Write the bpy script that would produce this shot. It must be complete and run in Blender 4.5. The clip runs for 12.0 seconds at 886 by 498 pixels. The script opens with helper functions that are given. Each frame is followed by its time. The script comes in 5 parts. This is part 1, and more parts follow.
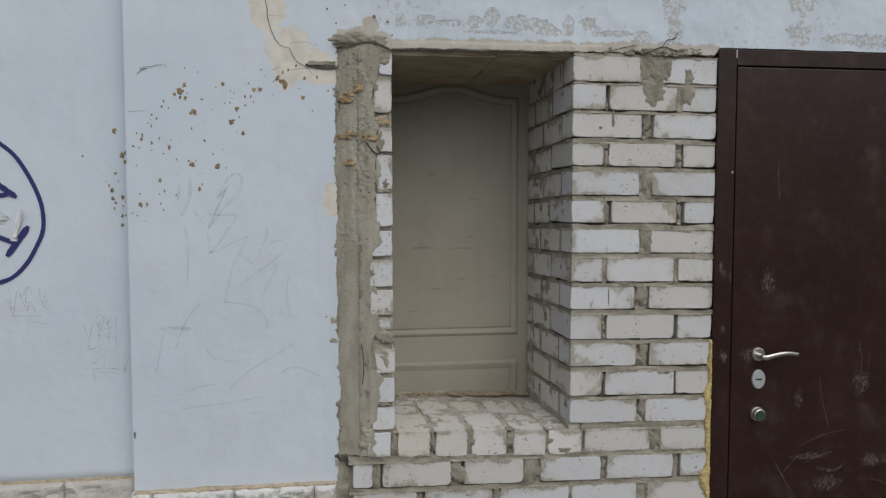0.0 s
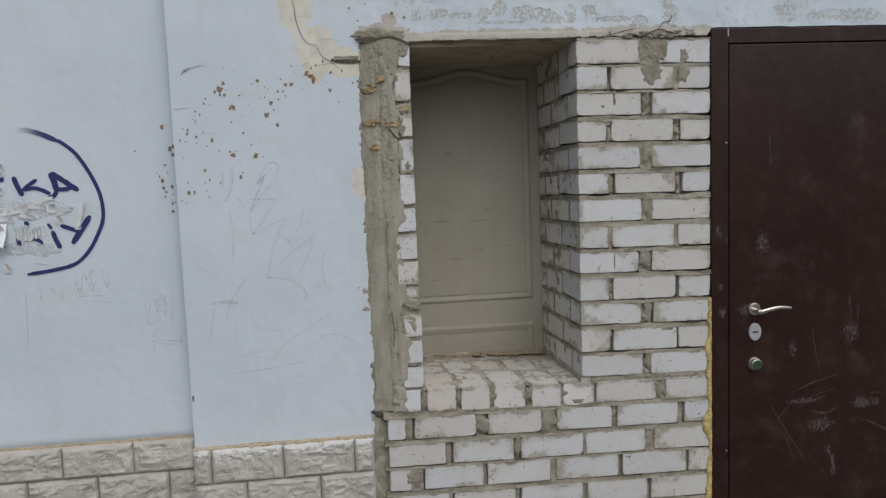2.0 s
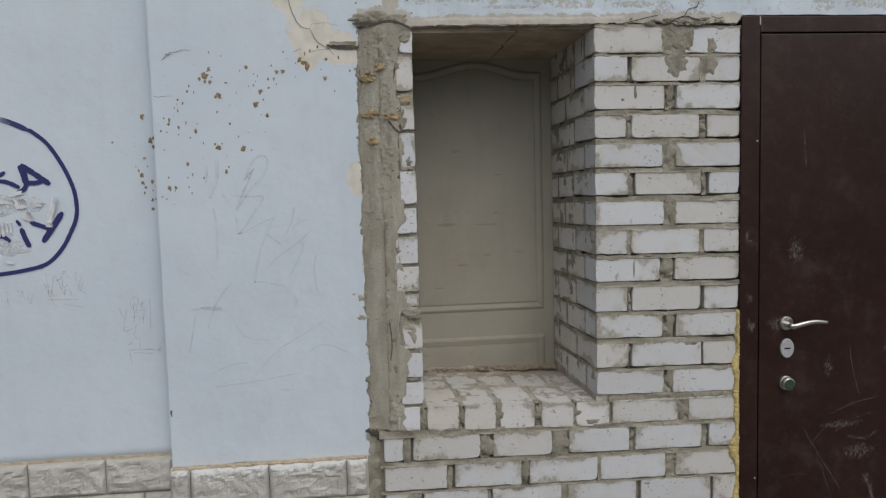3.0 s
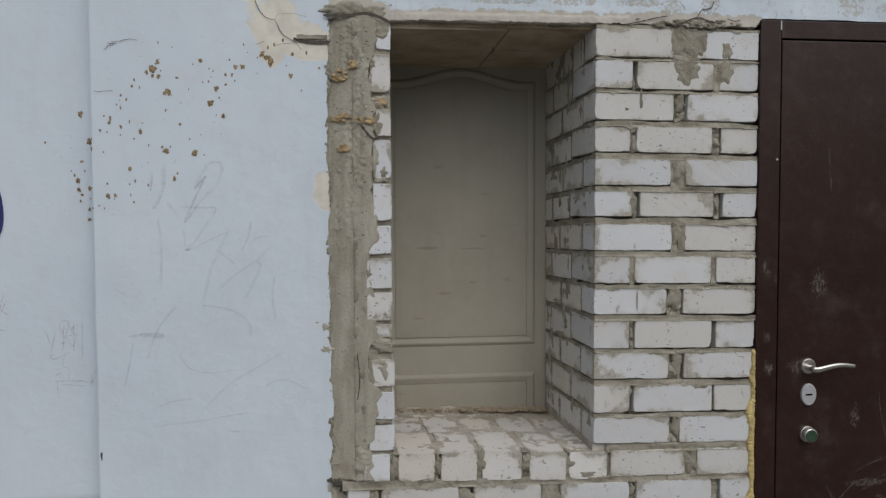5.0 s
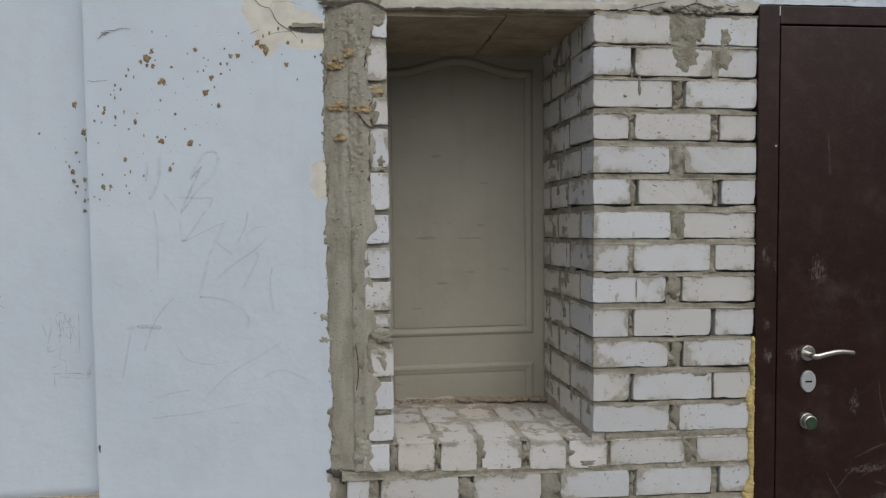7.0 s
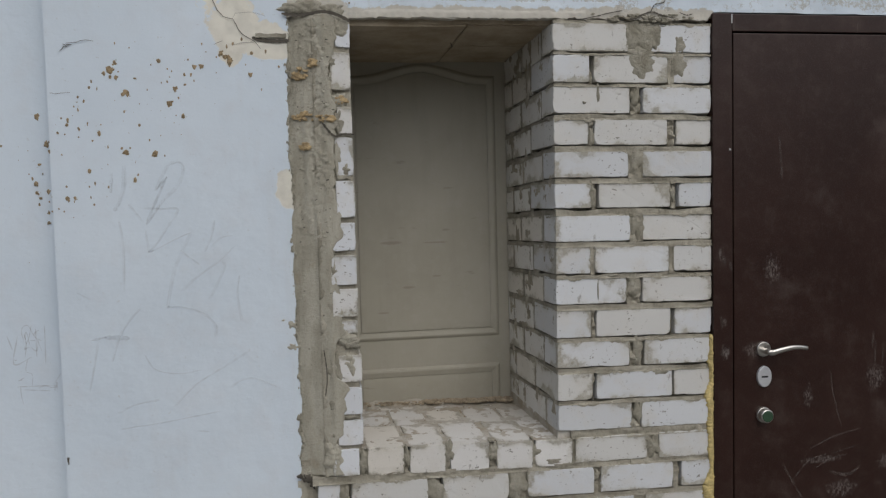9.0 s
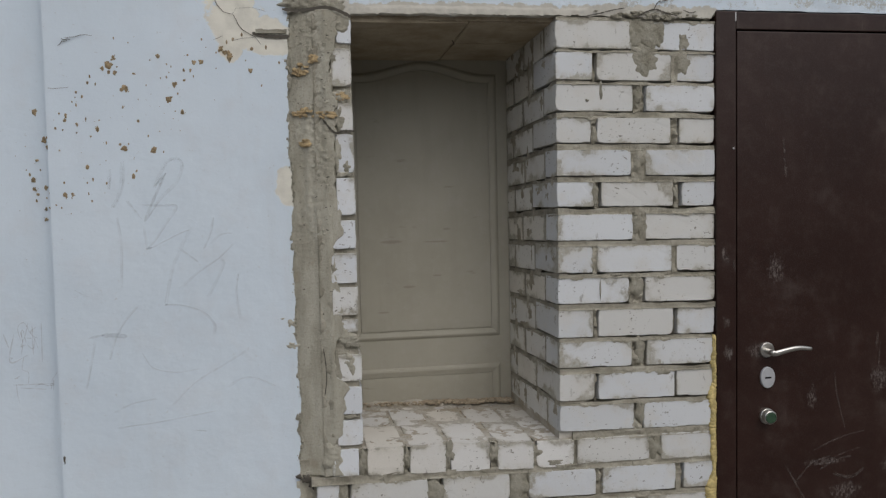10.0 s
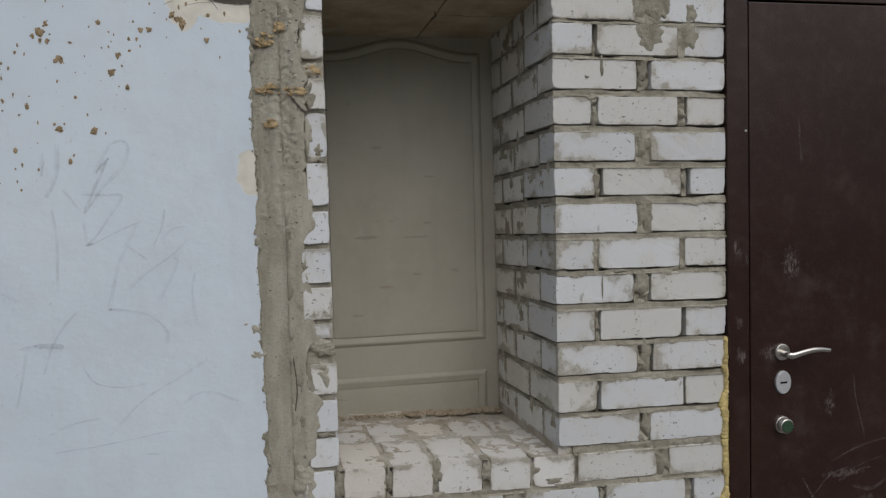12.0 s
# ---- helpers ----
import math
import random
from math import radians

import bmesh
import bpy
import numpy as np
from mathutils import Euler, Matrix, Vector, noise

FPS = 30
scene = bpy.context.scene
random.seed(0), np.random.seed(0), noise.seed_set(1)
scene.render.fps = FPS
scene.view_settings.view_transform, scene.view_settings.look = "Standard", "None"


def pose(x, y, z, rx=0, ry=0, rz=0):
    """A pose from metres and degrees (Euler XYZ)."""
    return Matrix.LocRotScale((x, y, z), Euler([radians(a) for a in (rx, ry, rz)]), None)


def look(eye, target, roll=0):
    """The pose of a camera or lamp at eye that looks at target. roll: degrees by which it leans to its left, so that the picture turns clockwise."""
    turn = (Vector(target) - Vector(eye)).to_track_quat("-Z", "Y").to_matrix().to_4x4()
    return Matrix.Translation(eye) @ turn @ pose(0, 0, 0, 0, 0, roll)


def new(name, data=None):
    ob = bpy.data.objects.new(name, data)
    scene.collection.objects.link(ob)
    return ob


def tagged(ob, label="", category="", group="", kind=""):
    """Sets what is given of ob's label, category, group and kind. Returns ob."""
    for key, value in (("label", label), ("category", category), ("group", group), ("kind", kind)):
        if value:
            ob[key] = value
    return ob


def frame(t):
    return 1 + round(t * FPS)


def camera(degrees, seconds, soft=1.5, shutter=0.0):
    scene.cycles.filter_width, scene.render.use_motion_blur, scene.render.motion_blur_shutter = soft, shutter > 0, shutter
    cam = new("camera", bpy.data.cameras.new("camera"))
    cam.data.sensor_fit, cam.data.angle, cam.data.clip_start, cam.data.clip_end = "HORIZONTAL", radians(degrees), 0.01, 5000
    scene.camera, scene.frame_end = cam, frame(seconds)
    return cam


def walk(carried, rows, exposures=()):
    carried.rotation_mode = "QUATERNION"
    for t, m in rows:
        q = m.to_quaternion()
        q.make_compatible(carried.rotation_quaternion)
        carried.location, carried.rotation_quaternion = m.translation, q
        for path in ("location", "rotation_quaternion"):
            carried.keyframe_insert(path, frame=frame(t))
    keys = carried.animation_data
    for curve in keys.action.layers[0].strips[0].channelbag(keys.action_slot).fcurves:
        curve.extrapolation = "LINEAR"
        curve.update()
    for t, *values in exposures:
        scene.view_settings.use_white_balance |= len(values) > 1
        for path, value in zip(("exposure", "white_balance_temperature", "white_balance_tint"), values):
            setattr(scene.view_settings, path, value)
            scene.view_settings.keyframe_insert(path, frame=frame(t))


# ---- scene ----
cam = camera(56.6, 12.0, 1.3)
PATH = [
    (0, (-0.911, -2.842, 1.617), (-0.602, -0.87, 1.486), 0.0),
    (0.2, (-0.956, -3.042, 1.639), (-0.644, -1.072, 1.502), -0.1),
    (0.5, (-0.974, -3.132, 1.66), (-0.671, -1.16, 1.514), -0.6),
    (1, (-0.962, -3.127, 1.655), (-0.672, -1.155, 1.493), -1.3),
    (1.5, (-0.956, -3.128, 1.658), (-0.681, -1.155, 1.473), -1.9),
    (2, (-0.954, -3.13, 1.663), (-0.695, -1.158, 1.454), -2.1),
    (2.5, (-0.956, -3.119, 1.651), (-0.702, -1.146, 1.451), -1.8),
    (3, (-0.897, -2.871, 1.606), (-0.661, -0.893, 1.427), -1.5),
    (3.2, (-0.914, -2.867, 1.621), (-0.668, -0.89, 1.443), -1.3),
    (4.8, (-0.819, -2.547, 1.55), (-0.569, -0.565, 1.448), -0.4),
    (5, (-0.813, -2.526, 1.543), (-0.555, -0.545, 1.446), -0.2),
    (5.5, (-0.812, -2.52, 1.541), (-0.547, -0.539, 1.449), -0.5),
    (6, (-0.813, -2.519, 1.546), (-0.545, -0.539, 1.454), -0.6),
    (6.5, (-0.813, -2.517, 1.545), (-0.546, -0.537, 1.452), -0.8),
    (7, (-0.815, -2.513, 1.533), (-0.55, -0.534, 1.417), -0.6),
    (7.2, (-0.816, -2.512, 1.527), (-0.555, -0.534, 1.386), -0.5),
    (8.8, (-0.829, -2.572, 1.567), (-0.484, -0.602, 1.44), -1.4),
    (9, (-0.823, -2.554, 1.558), (-0.474, -0.589, 1.437), -1.4),
    (9.5, (-0.815, -2.551, 1.551), (-0.461, -0.586, 1.429), -1.3),
    (10, (-0.826, -2.53, 1.541), (-0.474, -0.564, 1.428), -1.2),
    (10.5, (-0.868, -2.508, 1.527), (-0.505, -0.544, 1.418), -1.3),
    (11, (-0.947, -2.494, 1.524), (-0.564, -0.535, 1.399), -0.5),
    (11.5, (-0.914, -2.393, 1.517), (-0.499, -0.441, 1.39), -0.1),
    (12, (-0.834, -2.233, 1.506), (-0.395, -0.285, 1.395), -1.5),
]
walk(cam, [(t, look(eye, target, roll)) for t, eye, target, roll in PATH])

# ---- light ----
world = bpy.data.worlds.new("overcast_sky")
scene.world = world
world.use_nodes = True
wn, wl = world.node_tree.nodes, world.node_tree.links
sky = wn.new("ShaderNodeTexSky")
sky.sky_type = "NISHITA"
sky.sun_disc = False
sky.sun_elevation, sky.sun_rotation = radians(48), radians(169)
sky.dust_density = 3.0
cloud = wn.new("ShaderNodeHueSaturation")
cloud.inputs["Saturation"].default_value = 0.38
wl.new(sky.outputs[0], cloud.inputs["Color"])
wl.new(cloud.outputs[0], wn["Background"].inputs[0])
wn["Background"].inputs[1].default_value = 0.121

sun_data = bpy.data.lights.new("sun", "SUN")
sun_data.energy, sun_data.angle, sun_data.color = 0.57, radians(70), (1.0, 0.985, 0.97)
sun = new("sun", sun_data)
sun.matrix_world = look((0.8, -4.0, 4.6), (0, 0, 0))


# ---- materials ----
def nodes_of(name):
    m = bpy.data.materials.new(name)
    m.use_nodes = True
    nt = m.node_tree
    return m, nt.nodes, nt.links, nt.nodes["Principled BSDF"]


class Net:
    """Short-hand for node networks."""

    def __init__(self, name, rough=0.8, metal=0.0):
        self.mat, self.n, self.l, self.bsdf = nodes_of(name)
        self.bsdf.inputs["Roughness"].default_value = rough
        self.bsdf.inputs["Metallic"].default_value = metal
        self.coord = self.n.new("ShaderNodeTexCoord")
        self.info = None

    def put(self, socket, value):
        if hasattr(value, "is_linked"):
            self.l.new(value, socket)
        else:
            socket.default_value = value

    def random(self):
        if self.info is None:
            self.info = self.n.new("ShaderNodeObjectInfo")
        return self.info.outputs["Random"]

    def math(self, op, a, b=0.0, clamp=False):
        k = self.n.new("ShaderNodeMath")
        k.operation, k.use_clamp = op, clamp
        self.put(k.inputs[0], a)
        self.put(k.inputs[1], b)
        return k.outputs[0]

    def where(self, scale=(1, 1, 1), turn=(0, 0, 0), shift=(0, 0, 0), own=False):
        """Object coordinates; own: shifted by the object's random number."""
        k = self.n.new("ShaderNodeMapping")
        k.inputs["Scale"].default_value = scale
        k.inputs["Rotation"].default_value = turn
        k.inputs["Location"].default_value = shift
        src = self.coord.outputs["Object"]
        if own:
            add = self.n.new("ShaderNodeVectorMath")
            add.operation = "ADD"
            self.l.new(src, add.inputs[0])
            self.l.new(self.math("MULTIPLY", self.random(), 37.0), add.inputs[1])
            src = add.outputs[0]
        self.l.new(src, k.inputs["Vector"])
        return k.outputs[0]

    def noise(self, scale, detail=4.0, rough=0.55, at=None, own=False):
        k = self.n.new("ShaderNodeTexNoise")
        k.inputs["Scale"].default_value = scale
        k.inputs["Detail"].default_value = detail
        k.inputs["Roughness"].default_value = rough
        self.l.new(at if at is not None else self.where(own=own), k.inputs["Vector"])
        return k.outputs[0]

    def ramp(self, value, low, high, a=0.0, b=1.0):
        k = self.n.new("ShaderNodeMapRange")
        k.interpolation_type = "SMOOTHSTEP"
        self.put(k.inputs[0], value)
        for i, v in enumerate((low, high, a, b)):
            k.inputs[i + 1].default_value = v
        return k.outputs[0]

    def mix(self, factor, a, b, mode="MIX"):
        k = self.n.new("ShaderNodeMix")
        k.data_type, k.blend_type = "RGBA", mode
        self.put(k.inputs[0], factor)
        for s, v in ((k.inputs[6], a), (k.inputs[7], b)):
            self.put(s, v if hasattr(v, "is_linked") else (*v, 1.0))
        return k.outputs[2]

    def scaled(self, colour, factor):
        """Colour times a grey factor."""
        k = self.n.new("ShaderNodeVectorMath")
        k.operation = "SCALE"
        self.put(k.inputs[0], colour if hasattr(colour, "is_linked") else tuple(colour))
        self.put(k.inputs["Scale"], factor)
        return k.outputs[0]

    def spots(self, ellipses, ragged, scale=60.0, soft=0.35):
        """A mask of ragged patches on an upright face: ellipses of (x, z, half width, half height)."""
        sep = self.n.new("ShaderNodeSeparateXYZ")
        self.l.new(self.coord.outputs["Object"], sep.inputs[0])
        total = None
        for cx, cz, rx, rz in ellipses:
            ax = self.math("POWER", self.math("ABSOLUTE", self.math("DIVIDE", self.math("SUBTRACT", sep.outputs[0], cx), rx)), 2.0)
            az = self.math("POWER", self.math("ABSOLUTE", self.math("DIVIDE", self.math("SUBTRACT", sep.outputs[2], cz), rz)), 2.0)
            one = self.math("SUBTRACT", 1.0, self.math("ADD", ax, az))
            total = one if total is None else self.math("MAXIMUM", total, one)
        wob = self.math("MULTIPLY", self.math("SUBTRACT", self.noise(scale, 6.0, 0.65), 0.5), ragged)
        return self.ramp(self.math("ADD", total, wob), 0.0, soft)

    def bump(self, height, strength, distance, base=None):
        k = self.n.new("ShaderNodeBump")
        k.inputs["Strength"].default_value = strength
        k.inputs["Distance"].default_value = distance
        self.l.new(height, k.inputs["Height"])
        if base is not None:
            self.l.new(base, k.inputs["Normal"])
        return k.outputs[0]

    def done(self, colour, normal=None, rough=None):
        self.put(self.bsdf.inputs["Base Color"], colour if hasattr(colour, "is_linked") else (*colour, 1.0))
        if normal is not None:
            self.l.new(normal, self.bsdf.inputs["Normal"])
        if rough is not None:
            self.put(self.bsdf.inputs["Roughness"], rough)
        return self.mat



def brick_material(name, tone, soil):
    m = Net(name, 0.85)
    grain = m.noise(170, 3, 0.6, own=True)
    cloud_ = m.noise(9, 6, 0.62, own=True)
    base = m.mix(m.random(), tuple(0.93 * c for c in tone), tuple(1.05 * c for c in tone))
    creamy = m.ramp(m.math("FRACT", m.math("MULTIPLY", m.random(), 7.31)), 0.35, 0.85)
    base = m.mix(m.math("MULTIPLY", creamy, 0.75), base, tuple(c * k for c, k in zip(tone, (0.965, 0.92, 0.84))))
    base = m.mix(m.math("MULTIPLY", m.ramp(cloud_, 0.48, 0.70), 0.45), base, (0.57, 0.54, 0.485))
    base = m.mix(m.math("MULTIPLY", m.ramp(grain, 0.6, 0.75), 0.2), base, (0.42, 0.40, 0.36))
    # mortar smeared inwards from the arrises of each face
    pos, nor = m.n.new("ShaderNodeSeparateXYZ"), m.n.new("ShaderNodeSeparateXYZ")
    m.l.new(m.coord.outputs["Generated"], pos.inputs[0])
    m.l.new(m.coord.outputs["Normal"], nor.inputs[0])
    edge = None
    for axis, stretch in ((0, 2.0), (1, 2.0), (2, 1.0)):
        e = m.math("MULTIPLY", m.math("SUBTRACT", 0.5, m.math("ABSOLUTE", m.math("SUBTRACT", pos.outputs[axis], 0.5))), stretch)
        e = m.math("ADD", e, m.ramp(m.math("ABSOLUTE", nor.outputs[axis]), 0.80, 0.96, 0.0, 6.0))
        edge = e if edge is None else m.math("MINIMUM", edge, e)
    wob = m.math("ADD", m.math("MULTIPLY", m.noise(26, 7, 0.72, own=True), 0.55), m.math("MULTIPLY", m.noise(7, 2, 0.5, own=True), 1.0))
    smear = m.ramp(m.math("SUBTRACT", m.math("SUBTRACT", wob, soil), m.math("MULTIPLY", edge, 0.55)), 0.0, 0.07)
    smear = m.math("MULTIPLY", smear, m.ramp(m.noise(60, 6, 0.75, own=True), 0.36, 0.56, 0.35, 1.0))
    wash = m.ramp(m.math("SUBTRACT", m.math("SUBTRACT", wob, soil - 0.15), m.math("MULTIPLY", edge, 0.60)), 0.0, 0.26)
    wash = m.math("MULTIPLY", wash, m.ramp(m.noise(34, 6, 0.7, own=True), 0.33, 0.58, 0.25, 1.0))
    base = m.mix(m.math("MULTIPLY", wash, 0.55), base, (0.42, 0.385, 0.315))
    fleck = m.ramp(m.noise(95, 5, 0.75, own=True), 0.60, 0.66)
    base = m.mix(m.math("MULTIPLY", fleck, m.ramp(cloud_, 0.40, 0.62, 0.05, 0.6)), base, (0.36, 0.335, 0.285))
    colour = m.mix(m.math("MULTIPLY", smear, 0.86), base, m.mix(m.noise(46, 5, 0.7), (0.25, 0.230, 0.178), (0.43, 0.408, 0.345)))
    # dark scratches and nicks
    nick = m.ramp(m.noise(1.0, 4, 0.7, at=m.where((46, 46, 18), (0, 0.6, 0.2), own=True)), 0.645, 0.70)
    colour = m.mix(m.math("MULTIPLY", nick, 0.6), colour, (0.22, 0.205, 0.175))
    dash = m.ramp(m.noise(1.0, 2, 0.5, at=m.where((70, 70, 120), (0, -0.5, 0.3), own=True)), 0.655, 0.69)
    dash = m.math("MULTIPLY", dash, m.ramp(m.noise(8, 3, 0.5, own=True), 0.48, 0.58))
    colour = m.mix(m.math("MULTIPLY", dash, 0.8), colour, (0.16, 0.148, 0.12))
    n1 = m.bump(m.noise(260, 4, 0.7, own=True), 0.25, 0.002)
    n2 = m.bump(m.noise(65, 6, 0.7, own=True), 0.16, 0.004, n1)
    n3 = m.bump(smear, 0.6, 0.002, n2)
    n4 = m.bump(m.math("MAXIMUM", nick, dash), -0.5, 0.003, n3)
    return m.done(colour, n4)


def mortar_material(name, dark, light, coarse=1.0, relief=0.8):
    m = Net(name, 0.95)
    colour = m.mix(m.ramp(m.noise(9 * coarse, 6, 0.65), 0.3, 0.7), dark, light)
    colour = m.mix(m.math("MULTIPLY", m.ramp(m.noise(110, 4, 0.7), 0.58, 0.7), 0.5), colour, tuple(0.55 * c for c in dark))
    n1 = m.bump(m.noise(190, 5, 0.75), 0.6 * relief, 0.003)
    n2 = m.bump(m.noise(28, 7, 0.7), relief, 0.014, n1)
    return m.done(colour, n2)


BLUE_PAINT = (0.602, 0.682, 0.758)
CREAM = (0.72, 0.69, 0.60)


def plaster_material(name, bare=(), grey=(), band=False, cream=CREAM):
    m = Net(name, 0.88)
    big, fine = m.noise(1.6, 5, 0.55), m.noise(11, 6, 0.6)
    colour = m.mix(m.ramp(big, 0.3, 0.72), tuple(0.95 * c for c in BLUE_PAINT), (0.632, 0.705, 0.772))
    colour = m.mix(m.math("MULTIPLY", m.ramp(fine, 0.45, 0.8), 0.35), colour, (0.56, 0.585, 0.62))
    runs = m.noise(1.0, 4, 0.6, at=m.where((9, 9, 0.9)))
    colour = m.mix(m.math("MULTIPLY", m.ramp(runs, 0.55, 0.8), 0.25), colour, (0.52, 0.54, 0.555))
    dirt = m.ramp(m.noise(75, 3, 0.7), 0.66, 0.74)
    colour = m.mix(m.math("MULTIPLY", dirt, 0.42), colour, (0.42, 0.42, 0.41))
    level = m.math("MULTIPLY", fine, 0.5)
    if bare:
        mask = m.spots(bare, 2.4, 20.0, 0.2)
        tint = m.mix(m.ramp(m.noise(20, 5), 0.35, 0.7), cream, tuple(0.85 * c for c in cream))
        colour = m.mix(m.math("MULTIPLY", mask, 0.95), colour, tint)
        level = m.math("SUBTRACT", level, m.math("MULTIPLY", mask, 0.12))
    if grey:
        mask = m.spots(grey, 4.6, 42.0, 0.25)
        colour = m.mix(m.math("MULTIPLY", m.math("MULTIPLY", mask, m.ramp(m.noise(75, 6, 0.78), 0.45, 0.53)), 0.8), colour, m.mix(m.noise(60, 4), (0.35, 0.345, 0.31), (0.48, 0.475, 0.44)))
        level = m.math("SUBTRACT", level, m.math("MULTIPLY", mask, 0.8))
    if band:
        # paint worn through in small flakes
        flake = m.ramp(m.noise(58, 7, 0.80), 0.545, 0.59)
        area = m.ramp(m.noise(4.2, 3, 0.5), 0.44, 0.6)
        colour = m.mix(m.math("MULTIPLY", m.math("MULTIPLY", flake, area), 0.6), colour, (0.40, 0.40, 0.375))
    n1 = m.bump(m.noise(240, 4, 0.7), 0.12, 0.002)
    n2 = m.bump(level, 0.55, 0.006, n1)
    n3 = m.bump(m.noise(3.5, 3, 0.5), 0.35, 0.02, n2)
    n4 = m.bump(m.noise(1.0, 6, 0.7, at=m.where((30, 30, 42), (0, 0.5, 0))), 0.24, 0.004, n3)
    return m.done(colour, n4)


def stone_material(name="split_stone", splashed=False):
    m = Net(name, 0.9)
    colour = m.mix(m.ramp(m.noise(13, 6, 0.65, own=True), 0.3, 0.7), (0.47, 0.45, 0.405), (0.59, 0.575, 0.53))
    colour = m.mix(m.math("MULTIPLY", m.ramp(m.noise(38, 6, 0.72, own=True), 0.60, 0.68), 0.6), colour, (0.72, 0.715, 0.70))
    colour = m.mix(m.math("MULTIPLY", m.ramp(m.noise(24, 4, 0.6, own=True), 0.64, 0.74), 0.45), colour, (0.30, 0.28, 0.235))
    if splashed:
        # whitewash dripped over the upper edge
        sep = m.n.new("ShaderNodeSeparateXYZ")
        m.l.new(m.coord.outputs["Object"], sep.inputs[0])
        drip = m.math("ADD", sep.outputs[2], m.math("MULTIPLY", m.math("SUBTRACT", m.noise(34, 6, 0.72, own=True), 0.5), 0.22))
        colour = m.mix(m.math("MULTIPLY", m.ramp(drip, 0.038, 0.052), 0.85), colour, (0.73, 0.735, 0.735))
    return m.done(colour, m.bump(m.noise(150, 5, 0.75), 0.5, 0.004, m.bump(m.noise(30, 6, 0.7, own=True), 0.8, 0.012)))


def brown_paint(name, scuffs=()):
    m = Net(name, 0.48)
    m.bsdf.inputs["Specular IOR Level"].default_value = 0.34
    colour = m.mix(m.ramp(m.noise(3.5, 5, 0.6), 0.3, 0.7), (0.0190, 0.0066, 0.0043), (0.0270, 0.0110, 0.0077))
    cloud_ = m.ramp(m.noise(24, 7, 0.72), 0.46, 0.72)
    colour = m.mix(m.math("MULTIPLY", cloud_, 0.075), colour, (0.16, 0.135, 0.115))
    dust = m.ramp(m.noise(7, 7, 0.7), 0.5, 0.78)
    colour = m.mix(m.math("MULTIPLY", dust, 0.13), colour, (0.20, 0.17, 0.15))
    for turn, seed in ((0.5, 0.0), (-0.75, 3.7), (1.35, 8.1)):
        streak = m.ramp(m.noise(1.0, 3, 0.6, at=m.where((34, 34, 2.2), (0, turn, 0), (seed, seed, seed))), 0.69, 0.78)
        where = m.ramp(m.noise(2.6, 3, 0.5, at=m.where(shift=(seed, 0, seed))), 0.48, 0.66)
        colour = m.mix(m.math("MULTIPLY", m.math("MULTIPLY", streak, where), 0.15), colour, (0.30, 0.27, 0.25))
    if scuffs:
        mask = m.math("MULTIPLY", m.spots(scuffs, 3.2, 70.0, 1.2), m.ramp(m.noise(1.0, 6, 0.75, at=m.where((150, 150, 60), (0, 0.7, 0))), 0.42, 0.62))
        colour = m.mix(m.math("MULTIPLY", mask, 0.38), colour, (0.34, 0.31, 0.29))
    speck = m.noise(330, 3, 0.6)
    colour = m.mix(m.math("MULTIPLY", m.ramp(speck, 0.5, 0.72), 0.35), colour, (0.075, 0.052, 0.046))
    return m.done(colour, m.bump(speck, 0.4, 0.0015), m.ramp(dust, 0.0, 1.0, 0.33, 0.58))


def plain(name, colour, rough, metal=0.0, var=0.12, scale=40.0, relief=0.2, depth=0.002):
    m = Net(name, rough, metal)
    col = m.mix(m.ramp(m.noise(scale, 5, 0.6), 0.3, 0.7), tuple(c * (1 - var) for c in colour), tuple(min(1, c * (1 + var)) for c in colour))
    return m.done(col, m.bump(m.noise(scale * 4, 4, 0.65), relief, depth))


def faint(name, colour, cover, scale=90.0):
    """A worn stroke of ink or pencil that lets the wall show through."""
    m = Net(name, 0.7)
    keep = m.math("MULTIPLY", m.ramp(m.noise(scale, 5, 0.7), 0.22, 0.66), cover, True)
    clear = m.n.new("ShaderNodeBsdfTransparent")
    both = m.n.new("ShaderNodeMixShader")
    m.l.new(keep, both.inputs[0])
    m.l.new(clear.outputs[0], both.inputs[1])
    m.l.new(m.bsdf.outputs[0], both.inputs[2])
    m.l.new(both.outputs[0], m.n["Material Output"].inputs["Surface"])
    return m.done(colour)


